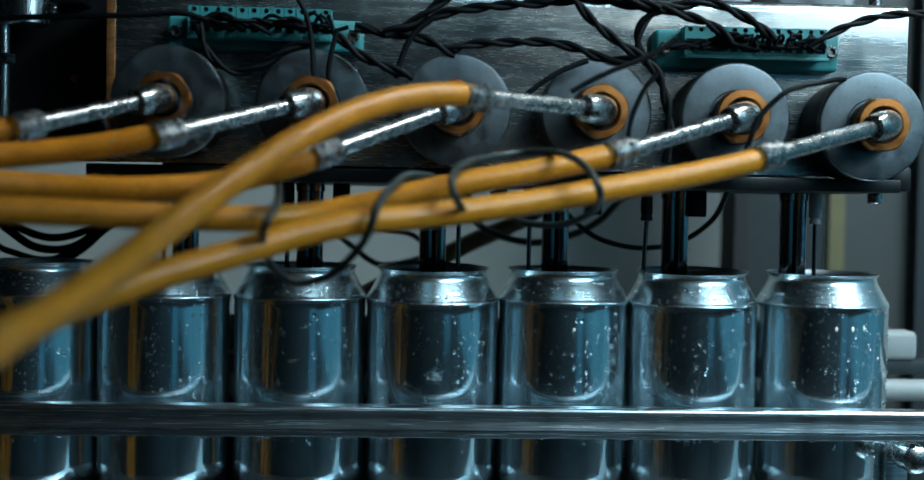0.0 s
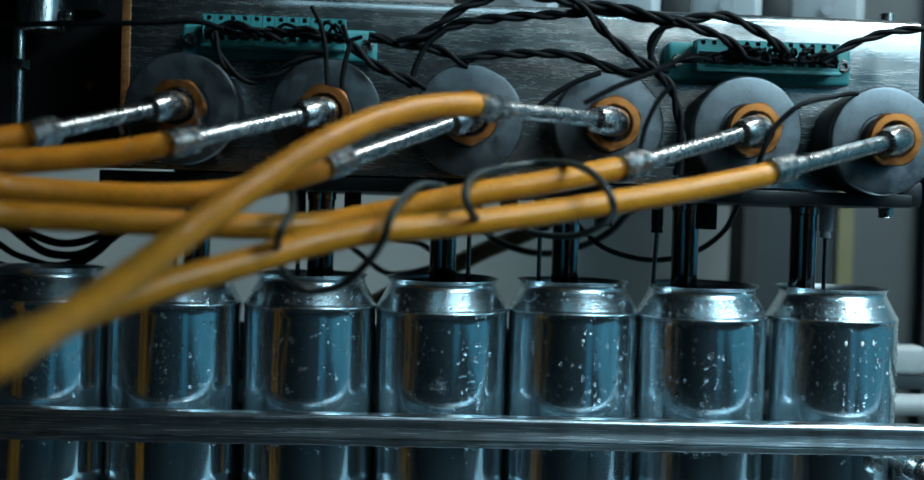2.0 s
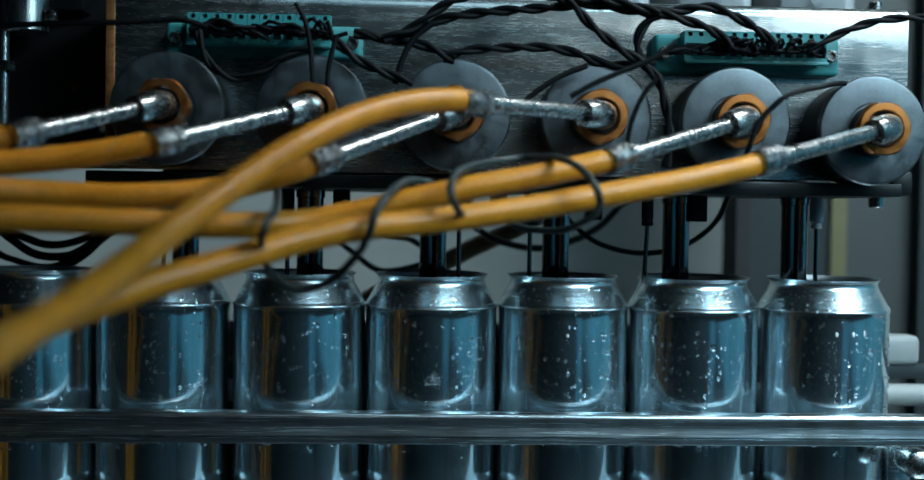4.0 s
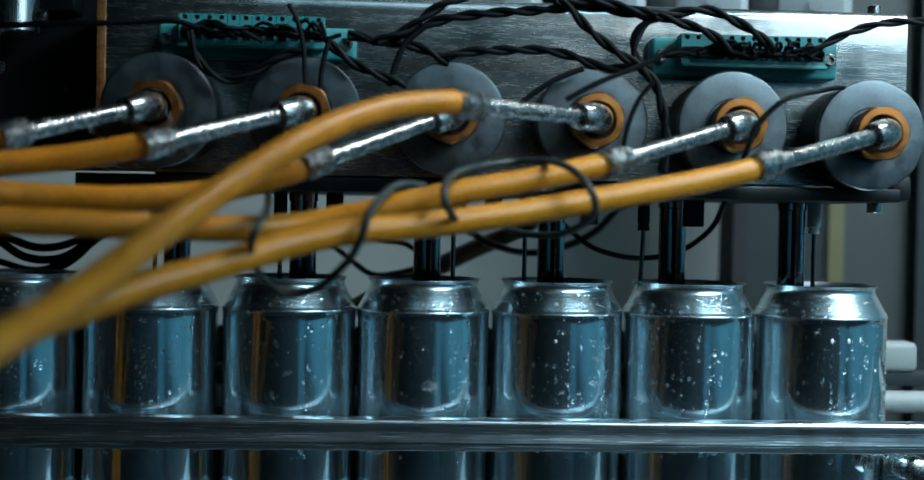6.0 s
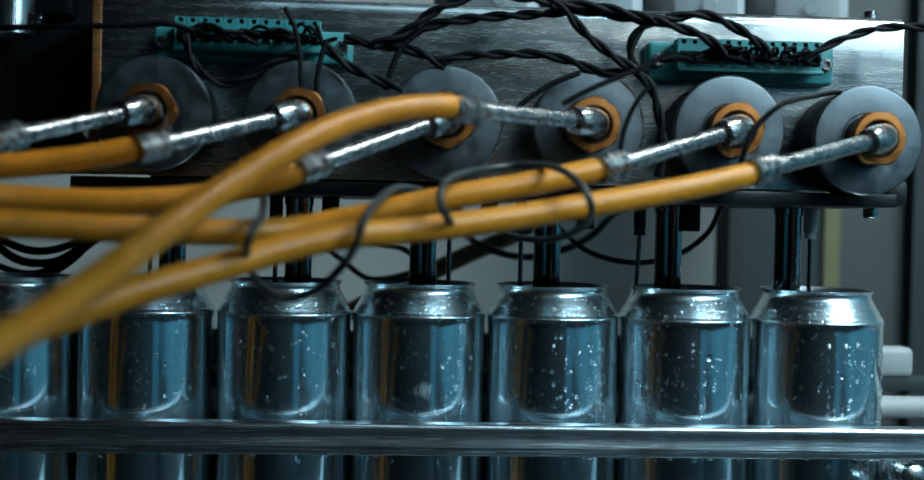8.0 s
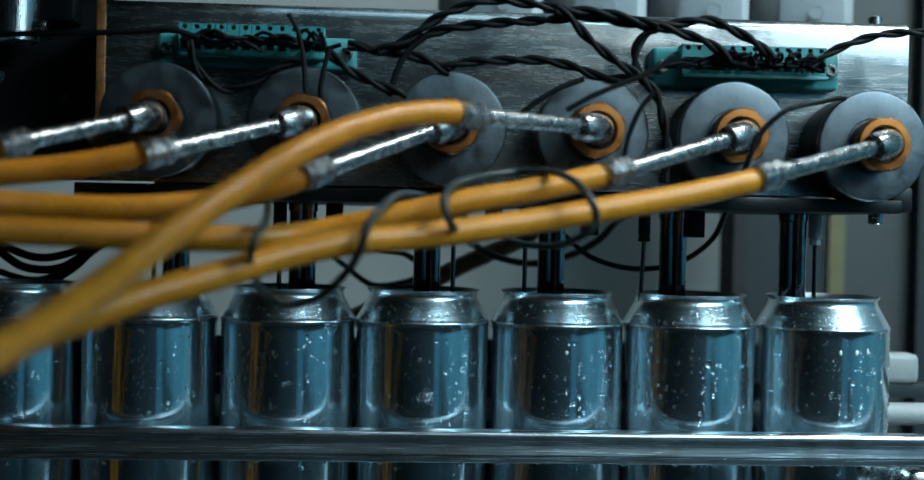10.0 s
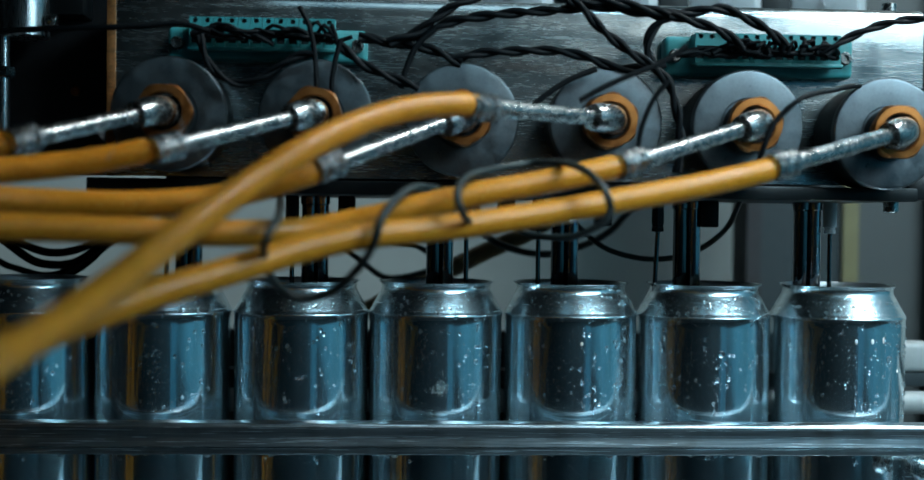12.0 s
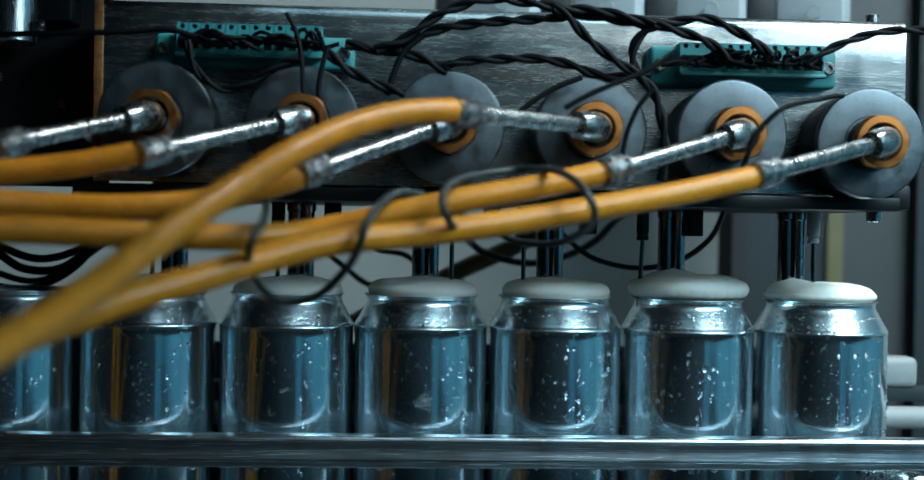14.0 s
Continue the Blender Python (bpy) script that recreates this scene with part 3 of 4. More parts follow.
part("washer", lathe([(0.001, 0), (0.0048, 0), (0.0048, 0.0016), (0.001, 0.0016)], 24), M_CHROME, head, at=(0.2172, -0.03, 0.2536))
part("bolt", bolt_me, None, head, at=(0.2121, -0.05, 0.1630), rot=(180, 0, 0))
part("bolt", bolt_me, None, head, at=(0.2170, -0.0615, 0.1705), rot=(90, 0, 90))
part("end_lug", box(0.010, 0.012, 0.012, (0, 0, 0), 0.002), M_BLACK, head, at=(0.2185, -0.060, 0.1695))

BARREL_X = [-0.1208, -0.0575, 0.0060, 0.0695, 0.1328, 0.1963]
BARREL_Z = [0.1966, 0.1963, 0.1960, 0.1957, 0.1951, 0.1928]
CLAMP = [(-0.1596, -0.165, 0.1795), (-0.1077, -0.165, 0.1776), (-0.0487, -0.165, 0.1715), (0.0087, -0.155, 0.1955), (0.0661, -0.155, 0.1746), (0.1252, -0.155, 0.1748)]
body_me = mesh_of("barrel_body", lathe([(0, 0), (0.0236, 0), (0.0240, 0.0004), (0.0240, 0.0265), (0.0225, 0.0265), (0, 0.0265)], 64, "Y"), M_BLACK)
face_me = mesh_of("face_disc", lathe([(0.008, 0.0), (0.0246, 0.0), (0.0250, 0.0006), (0.0250, 0.0036), (0.0243, 0.0045), (0.0235, 0.0047), (0.0125, 0.0047), (0.0120, 0.0043), (0.0085, 0.0043), (0.008, 0)], 72, "Y"), M_STEEL, 25)


def nut_bm():
    bm = bmesh.new()
    rings = []
    for r, y in ((0.0080, 0.0), (0.0124, 0.0), (0.0124, -0.0030), (0.0114, -0.0045), (0.0086, -0.0047), (0.0080, -0.0040), (0.0080, 0.0)):
        ring = []
        for k in range(36):
            a = 2 * math.pi * k / 36
            s = a % (math.pi / 3) - math.pi / 6
            hexr = min(r * 0.93 / math.cos(s), r * 1.01) if r > 0.012 else r
            ring.append(bm.verts.new((hexr * math.cos(a), y, hexr * math.sin(a))))
        rings.append(ring)
    for a, b in zip(rings, rings[1:]):
        for k in range(36):
            bm.faces.new((a[k], a[(k + 1) % 36], b[(k + 1) % 36], b[k]))
    return bm


nut_me = mesh_of("nut", nut_bm(), M_BRASS, 30)
collar_me = mesh_of("collar", lathe([(0.0, 0.0), (0.0112, 0.0), (0.0112, 0.0094), (0.0, 0.0094)], 40, "Y"), M_BLACK, 30)
for k in range(6):
    x, z = BARREL_X[k], BARREL_Z[k]
    barrel = part("valve_barrel", body_me, None, head, "black valve barrel", at=(x, -0.0540, z))
    part("face_disc", face_me, None, barrel, "turned steel face", at=(0, -0.0262, 0))
    part("nut", nut_me, None, barrel, "tarnished brass hex nut", at=(0, -0.0395, 0), rot=(0, 12 * k, 0))
    part("collar", collar_me, None, barrel, "black valve collar", at=(0, -0.0302, 0))
    c = Vector(CLAMP[k]) - Vector((x, -0.054, z))
    start, knee = Vector((0, -0.037, 0)), Vector((0, -0.0505, 0))
    way = (c - knee).normalized()
    reach = (c - knee).length
    collar = sweep([start, Vector((0, -0.042, 0)), Vector((0, -0.0470, 0)), knee + way * 0.005, knee + way * 0.014], lambda s: 0.0063 - 0.0021 * max(0, s - 0.022) / 0.015, 20, 0.0015)
    part("elbow", collar, M_CHROME, barrel, "chrome elbow fitting")
    a, b = knee + way * 0.010, knee + way * (reach + 0.004)
    line = [a.lerp(b, j / 90) for j in range(91)]
    part("barb", sweep(line, lambda s: 0.0034 + 0.00011 * math.sin(2 * math.pi * s / 0.0028), 18, straight=True), M_CHROME, barrel, "ribbed chrome hose barb", angle=60)
    f0 = c - way * 0.008
    line = [f0 + way * q for q in (0, 0.0006, 0.0035, 0.004, 0.0055, 0.006, 0.0105, 0.0111, 0.0135, 0.014)]
    radii = [0.0049, 0.0056, 0.0056, 0.0051, 0.0051, 0.0057, 0.0057, 0.0052, 0.0054, 0.0048]
    it = iter(radii)
    part("ferrule", sweep(line, lambda s: next(it), 12, straight=True), M_FERRULE, barrel, "crimped steel ferrule", angle=25)

# filling tubes and level probes below the base plate
def tube_mesh(name, r, material):
    return mesh_of(name, lathe([(0, 0), (r + 0.0006, 0), (r + 0.0006, -0.004), (r, -0.0045), (r, -0.059), (r - 0.0004, -0.0605), (0, -0.0605)], 32), material)


tube_me = tube_mesh("fill_tube", 0.0040, M_TUBE)
vent_me = tube_mesh("vent_tube", 0.0031, M_TUBE_WET)


def tube_beads(seed, count, r0):
    """Water beads clinging to the front of a tube of radius r0."""
    rng = random.Random(seed)
    bm = bmesh.new()
    for k in range(count):
        a, z, r = rng.gauss(0.1, 0.35), rng.uniform(-0.056, -0.012), rng.uniform(0.00018, 0.0005)
        bmesh.ops.create_icosphere(bm, subdivisions=1, radius=r, matrix=Matrix.Translation((r0 * math.sin(a), -r0 * math.cos(a), z)))
    return bm


probe_me = mesh_of("probe", lathe([(0, 0), (0.0012, 0), (0.0012, -0.05), (0, -0.05)], 12), M_TUBE)
body2_me = mesh_of("probe_body", lathe([(0, 0.0003), (0.0034, 0), (0.0035, -0.012), (0.0030, -0.0125), (0.0030, -0.0135), (0.0034, -0.0136), (0.0034, -0.0158), (0.0030, -0.016), (0, -0.016)], 6), M_BLACK, 30)
pale_me = mesh_of("probe_body", lathe([(0, 0.0003), (0.0034, 0), (0.0034, -0.0125), (0.0025, -0.0130), (0.0025, -0.0140), (0.0029, -0.0142), (0.0029, -0.0160), (0, -0.016)], 20), M_GREYBOX, 30)
plug_me = mesh_of("plug", box(0.0085, 0.0085, 0.0135, (0, 0, -0.0067), 0.0008), M_BLACK)
PROBE_X = [-0.1362, -0.0742, 0.0130, 0.0494, 0.1103, 0.1991]
STUB_X = [None, -0.0470, 0.0330, 0.0820, 0.1364, None]
for k, x in enumerate(TUBE_X):
    part("fill_tube", tube_me, None, head, "dark polished filling tube", at=(x - 0.0030, 0, 0.1630))
    vent = part("vent_tube", vent_me, None, head, "wet polished vent tube", at=(x + 0.0036, -0.0015, 0.1630))
    tagged(part("water_bead", tube_beads(60 + k, (6, 8, 8, 14, 26, 110)[k], 0.0031), M_DROP, vent, "clear water beads on the tube", angle=80), kind="stuff")
    part("probe_body", pale_me if k == 5 else body2_me, None, head, at=(PROBE_X[k], -0.004, 0.1630), rot=(0, 0, 15))
    part("probe", probe_me, None, head, "thin steel level probe", at=(PROBE_X[k], -0.004, 0.1475), rot=(0, 2.5 if k == 4 else 0, 0))
    if k == 3:
        part("flange", lathe([(0, 0), (0.0040, 0), (0.0045, -0.0005), (0.0045, -0.0022), (0.0040, -0.0027), (0, -0.0027)], 24), M_BLACK, head, at=(PROBE_X[k], -0.004, 0.1495))
    if STUB_X[k] is not None:
        part("plug", plug_me, None, head, at=(STUB_X[k], -0.004, 0.1630))

# grey valve coils on the back of the head
coil_me = mesh_of("coil_case", box(0.040, 0.034, 0.060, (0, 0, 0.030), 0.0018), M_GREYBOX)
cap_me = mesh_of("screw_cap", lathe([(0.0, 0.0004), (0.0034, 0.0004), (0.0036, 0), (0.0041, 0.0006), (0.0044, 0)], 20, "Y"), M_GREYBOX)
black_me = mesh_of("valve_core", box(0.018, 0.03, 0.05, (0, 0, 0.025), 0.001), M_BLACK)
for k, x in enumerate((0.0530, 0.1165, 0.1800, 0.2430)):
    coil = empty("valve_coil", (x, 0.128, 0.2180), label="light grey plastic solenoid coil behind the filling head", category="solenoid coil", group="valve coils")
    riser(coil)
    part("case", coil_me, None, coil, rot=(0, 0, -28), at=(0, 0, 0.046))
    part("screw_cap", cap_me, None, coil, at=(-0.0030 - 0.0035, -0.0195, 0.0680), rot=(0, 0, -28))
    part("core", black_me, None, coil, at=(-0.036, 0.004, 0.046))
    part("stem", box(0.02, 0.02, 0.045, (0, 0, 0.0225)), M_BLACK, coil)
coil_shelf = riser(part("coil_shelf", box(0.30, 0.045, 0.004, (0, 0, 0), 0.0008), M_BLACK, None, "", (0.14, 0.107, 0.2160)))
tagged(coil_shelf, "black shelf that carries the valve coils", "shelf")

# chrome shaft beside the head
shaft = empty("guide_shaft", (-0.2015, -0.02, 0.2362), label="chrome guide shaft with lock nut beside the filling head", category="shaft")
riser(shaft)
part("collar", lathe([(0, 0), (0.0105, 0), (0.0118, 0.001), (0.0118, 0.030), (0.0105, 0.031), (0, 0.031)], 36), M_SHAFT, shaft)
part("rod", lathe([(0, 0), (0.003, 0), (0.003, -0.06), (0, -0.06)], 16), M_SHAFT, shaft, at=(-0.0085, -0.004, 0.002))
part("lock_nut", lathe([(0.002, 0), (0.0052, 0.0), (0.0056, -0.001), (0.0056, -0.0042), (0.0052, -0.005), (0.002, -0.005)], 6), M_CHROME, shaft, at=(-0.0085, -0.004, -0.014))
part("set_screw", lathe([(0, 0), (0.0030, 0), (0.0032, 0.0004), (0.0032, 0.0050), (0.0028, 0.0056), (0, 0.0056)], 20, "X"), M_CHROME, shaft, at=(0.0112, -0.004, 0.0085))
part("bracket", box(0.02, 0.02, 0.012, (0, 0, 0), 0.001), M_BLACK, shaft, at=(0.018, 0.010, 0.018))


# ---------- terminal blocks ----------
def way_bm():
    """One pole of the plug: a housing with a screw hole above and a wire mouth below."""
    bm = bmesh.new()
    w, h = 0.00255, 0.0074
    rect = [bm.verts.new((x, 0, z)) for x, z in ((-w, -h), (w, -h), (w, 0.0062), (-w, 0.0062))]
    hole = [bm.verts.new((0.00115 * math.cos(2 * math.pi * k / 12), 0, 0.0047 + 0.00115 * math.sin(2 * math.pi * k / 12))) for k in range(12)]
    mouth = [bm.verts.new((x, 0, z)) for x, z in ((-0.0018, -0.0052), (0.0018, -0.0052), (0.0018, 0.0006), (-0.0018, 0.0006))]
    edges = []
    for loop in (rect, hole, mouth):
        edges += [bm.edges.new((loop[k], loop[(k + 1) % len(loop)])) for k in range(len(loop))]
    bmesh.ops.triangle_fill(bm, use_beauty=True, edges=edges)
    for loop, depth in ((hole, 0.004), (mouth, 0.005), (rect, 0.0095)):
        back = [bm.verts.new((v.co.x, depth, v.co.z)) for v in loop]
        n = len(loop)
        for k in range(n):
            bm.faces.new((loop[k], loop[(k + 1) % n], back[(k + 1) % n], back[k]))
        bm.faces.new(back)
    return bm


way_me = mesh_of("pole", way_bm(), M_TEAL, 20)
# plugs set into the modelled holes; their near-black colour is the recess shade
dark_me = mesh_of("screw_hole_shade", lathe([(0, 0), (0.0011, 0), (0.0011, -0.002), (0, -0.002)], 12, "Y"), M_NEAR_BLACK)
mouth_me = mesh_of("wire_mouth_shade", box(0.0034, 0.003, 0.0056), M_NEAR_BLACK)
screw_me = bolt_mesh("screw", 0.0030, 0.0030)


def terminal_block(x0, x1, z0, z1, px0, px1, pz, tilt):
    tb = empty("terminal_block", (0, 0, 0), label="teal plastic terminal block crowded with black wires on the panel", category="terminal block", group="terminal blocks on the panel")
    riser(tb)
    part("flange", box(x1 - x0, 0.010, z1 - z0, (0, 0, 0), 0.0022, 3), M_TEAL, tb, at=((x0 + x1) / 2, -0.0602, (z0 + z1) / 2), rot=(0, tilt, 0))
    n = round((px1 - px0) / 0.0052)
    pitch = (px1 - px0) / n
    for k in range(n):
        x = px0 + (k + 0.5) * pitch
        z = pz - (x - (px0 + px1) / 2) * math.tan(radians(tilt))
        pole = part("pole", way_me, None, tb, at=(x, -0.0748, z))
        part("screw_hole_shade", dark_me, None, pole, "near-black plug painting the shade in a screw hole", at=(0, 0.0015, 0.0047))
        part("wire_mouth_shade", mouth_me, None, pole, "near-black plug painting the shade in a wire mouth", at=(0, 0.0030, -0.0023))
    part("ledge", box(px1 - px0, 0.004, 0.0016, (0, 0, 0), 0.0004), M_TEAL, tb, at=((px0 + px1) / 2, -0.0760, pz - 0.0080), rot=(0, tilt, 0))
    for x in (x0 + 0.0045, x1 - 0.0045):
        part("screw", screw_me, None, tb, "steel socket screw", at=(x, -0.0652, (z0 + z1) / 2), rot=(90, 0, 0))
    return tb


terminal_block(-0.1250, -0.0360, 0.2220, 0.2370, -0.1140, -0.0500, 0.2340, 0.0)
terminal_block(0.0993, 0.1868, 0.2190, 0.2372, 0.1110, 0.1775, 0.2312, 0.0)


# ---------- wiring ----------
def wire(name, bm, label, material=None, category="cable"):
    ob = part(name, bm, material or M_RUBBER, None, angle=60)
    tagged(ob, label, category)
    return riser(ob)


TW = "black twisted-pair signal cable looped across the filling head"
D1, D2 = -0.085, -0.0905


def flat_path(pairs, y):
    return [(x, y, z) for x, z in pairs]


wire("twisted_cable", twisted(flat_path([(-0.0392, 0.2311), (-0.0237, 0.2289), (-0.0109, 0.2337), (0.0006, 0.2384), (0.0123, 0.2408), (0.0278, 0.2428), (0.0461, 0.2443), (0.0644, 0.2464), (0.0802, 0.2448), (0.0934, 0.2426)], D1)), TW)
wire("twisted_cable", twisted(flat_path([(0.0802, 0.2462), (0.0934, 0.2440), (0.1066, 0.2449), (0.1199, 0.2465), (0.1333, 0.2416), (0.1428, 0.2362), (0.1496, 0.2303)], D1)), TW)
wire("twisted_cable", twisted(flat_path([(-0.0263, 0.2281), (-0.0135, 0.2336), (-0.002, 0.2424), (0.0082, 0.2476), (0.0224, 0.2519), (0.0407, 0.2507), (0.0565, 0.2485), (0.0696, 0.2481), (0.0828, 0.2459), (0.0961, 0.2427)], -0.0885)), TW)
wire("twisted_cable", twisted(flat_path([(0.0512, 0.2484), (0.0579, 0.2442), (0.0659, 0.2358), (0.0779, 0.2265), (0.0886, 0.22), (0.0954, 0.2132), (0.0991, 0.2028), (0.1010, 0.1930), (0.1015, 0.1830), (0.1000, 0.1740)], D2)), TW)
wire("twisted_cable", twisted(flat_path([(0.0982, 0.2433), (0.0909, 0.2384), (0.0873, 0.2312), (0.0886, 0.2234), (0.0935, 0.2165)], D1)), TW)
wire("twisted_cable", twisted(flat_path([(0.0961, 0.2432), (0.1067, 0.2404), (0.1174, 0.2373), (0.1241, 0.2335), (0.1296, 0.229)], -0.087)), TW)
wire("twisted_cable", twisted(flat_path([(0.1663, 0.2274), (0.1737, 0.2328), (0.1817, 0.237), (0.195, 0.2418), (0.2085, 0.2438), (0.2221, 0.2437), (0.244, 0.2408), (0.27, 0.235)], D1), 0.0012, 0.027), TW)
wire("twisted_cable", twisted(flat_path([(0.001, 0.2213), (0.0126, 0.2248), (0.0282, 0.2262), (0.0464, 0.2267), (0.0596, 0.2245), (0.0689, 0.2211), (0.0760, 0.2196), (0.0850, 0.2200), (0.0950, 0.2222)], D1), 0.0013), TW)
wire("twisted_cable", twisted(flat_path([(-0.0366, 0.2311), (-0.0211, 0.2285), (-0.0069, 0.226), (0.0054, 0.2204)], D1)), TW)
wire("twisted_cable", twisted(flat_path([(-0.0468, 0.2262), (-0.0364, 0.2183), (-0.0234, 0.2127), (-0.013, 0.2091)], D2)), TW)
SW = "thin black wire hanging across the filling head"
wire("signal_wire", sweep(flat_path([(-0.26, 0.226), (-0.1781, 0.2312), (-0.1507, 0.2325), (-0.1306, 0.2336), (-0.1156, 0.235), (-0.1029, 0.2318)], -0.088), 0.0013, 10), SW)
wire("signal_wire", twisted(flat_path([(-0.1066, 0.2297), (-0.104, 0.2208), (-0.0988, 0.2133), (-0.0894, 0.2092), (-0.0785, 0.2131), (-0.0671, 0.2205), (-0.057, 0.2229)], -0.0925), 0.0011), SW)
wire("signal_wire", sweep(flat_path([(-0.0644, 0.2424), (-0.0602, 0.2348), (-0.0577, 0.2234), (-0.0568, 0.2106), (-0.0556, 0.2016)], -0.0935), 0.0011, 10), SW)
wire("signal_wire", sweep(flat_path([(-0.0468, 0.2288), (-0.0492, 0.2185), (-0.0503, 0.2082), (-0.0476, 0.2005)], -0.0915), 0.0012, 10), SW)
wire("signal_wire", sweep(flat_path([(0.0502, 0.2004), (0.0596, 0.2058), (0.0691, 0.2103), (0.0797, 0.2146), (0.0870, 0.2185), (0.0930, 0.2230)], -0.135), 0.0012, 10), SW)
wire("signal_wire", sweep(flat_path([(0.0859, 0.2089), (0.08, 0.2016), (0.0755, 0.1908), (0.074, 0.1825)], -0.135), 0.0011, 10), SW)
wire("signal_wire", sweep([(0.2000, -0.066, 0.2110), (0.1900, -0.076, 0.2135), (0.1796, -0.087, 0.2135), (0.169, -0.094, 0.2111), (0.1545, -0.115, 0.2075), (0.1404, -0.135, 0.2031), (0.1345, -0.135, 0.1987), (0.1286, -0.135, 0.1921), (0.1251, -0.135, 0.1837), (0.1233, -0.133, 0.1765)], 0.0012, 10), SW)
wire("signal_wire", sweep(flat_path([(-0.0208, 0.2089), (-0.0179, 0.2193), (-0.0134, 0.2284), (-0.0058, 0.2351)], -0.0875), 0.0014, 10), SW)
wire("signal_wire", sweep(flat_path([(0.0339, 0.1999), (0.0416, 0.2066), (0.0519, 0.2134), (0.0637, 0.2183)], -0.0915), 0.0013, 10), SW)

# short tails that leave the poles of each block and bunch together
for px0, px1, pz, gx, gz in ((-0.1140, -0.0500, 0.2340, -0.040, 0.2300), (0.1150, 0.1775, 0.2312, 0.146, 0.2300)):
    rng = random.Random(int(px0 * 1000))
    for k in range(12):
        x = px0 + (k + 0.5) * (px1 - px0) / 12
        e = (gx - x) * rng.uniform(0.25, 0.55)
        for side in (-0.0008, 0.0008):
            line = [(x + side, -0.0725, pz - 0.0024), (x + side + 0.1 * e, -0.0800 - rng.uniform(0, 0.003), pz - 0.0024 + rng.uniform(-0.002, 0.003)),
                    (x + 0.5 * e, -0.0835 - rng.uniform(0, 0.004), pz + rng.uniform(-0.004, 0.003)), (x + e, -0.083 - rng.uniform(0, 0.003), gz + rng.uniform(-0.003, 0.003))]
            wire("wire_tail", sweep(line, 0.00085, 7, 0.002), "short black wire tail leaving a terminal pole", category="wire")


rng = random.Random(23)
for x0, x1, z0, count in ((0.101, 0.176, 0.2285, 7), (-0.112, -0.042, 0.2318, 6)):
    for k in range(count):
        a = x0 + rng.uniform(0, 0.02) * (k % 3)
        b = x1 - rng.uniform(0, 0.035)
        line = [(a + (b - a) * j / 5, -0.0795 - rng.uniform(0, 0.005), z0 + rng.uniform(-0.0028, 0.0022)) for j in range(6)]
        wire("loom_wire", sweep(line, 0.0010, 7, 0.002), "black wire lying along the terminal poles", category="wire")


# ---------- hoses ----------
def hose(points, radius=0.0047, label="amber braided beverage hose pushed on a chrome barb", material=None):
    ob = part("beverage_hose", sweep(points, radius, 24, 0.003), material or M_HOSE, None, angle=70)
    tagged(ob, label, "hose", "amber hoses of the filling head")
    fr = frames_along(spline(points, 0.0022))
    bm = bmesh.new()
    for sense in (-1, 1):
        for strand in range(6):
            line, far, last = [], 0.0, fr[0][0]
            for q, d, u, v in fr:
                far += (q - last).length
                last = q
                a = 2 * math.pi * (strand / 6 + sense * far / 0.024)
                line.append(q + (radius + 0.00002) * (math.cos(a) * u + math.sin(a) * v))
            sweep(line, 0.00016, 4, bm=bm, straight=True)
    tagged(part("braid", bm, M_BRAID, ob, "pale amber reinforcing braid", angle=80), kind="stuff")
    return riser(ob)


hose([(0.0087, -0.155, 0.1955), (0.0028, -0.16, 0.196), (-0.0141, -0.17, 0.1938), (-0.0331, -0.185, 0.1874), (-0.0523, -0.205, 0.1764), (-0.0695, -0.225, 0.1633), (-0.0839, -0.25, 0.1502), (-0.0959, -0.275, 0.1375), (-0.1055, -0.3, 0.1277), (-0.114, -0.33, 0.12), (-0.1191, -0.36, 0.116), (-0.17, -0.41, 0.10), (-0.30, -0.43, 0.06), (-0.42, -0.38, -0.05), (-0.45, -0.36, -0.3), (-0.46, -0.36, -0.893)])
hose([(0.0661, -0.155, 0.1746), (0.0589, -0.157, 0.173), (0.0333, -0.163, 0.1671), (0.0107, -0.168, 0.1628), (-0.0113, -0.172, 0.1579), (-0.0328, -0.176, 0.1525), (-0.0538, -0.18, 0.1485), (-0.0736, -0.19, 0.1472), (-0.1023, -0.2, 0.1476), (-0.1294, -0.21, 0.1484), (-0.153, -0.22, 0.1491), (-0.1696, -0.23, 0.1496), (-0.22, -0.245, 0.14), (-0.32, -0.26, 0.09), (-0.39, -0.25, -0.03), (-0.41, -0.24, -0.3), (-0.42, -0.24, -0.893)])
hose([(0.1252, -0.155, 0.1748), (0.1167, -0.158, 0.1722), (0.0891, -0.166, 0.166), (0.054, -0.175, 0.1594), (0.0203, -0.185, 0.1535), (-0.0116, -0.195, 0.1492), (-0.0339, -0.205, 0.1469), (-0.0549, -0.215, 0.142), (-0.0778, -0.23, 0.1348), (-0.0969, -0.245, 0.129), (-0.1146, -0.265, 0.1218), (-0.1282, -0.285, 0.1166), (-0.1399, -0.3, 0.1114), (-0.19, -0.33, 0.09), (-0.31, -0.35, 0.05), (-0.40, -0.32, -0.05), (-0.43, -0.30, -0.3), (-0.44, -0.30, -0.893)])
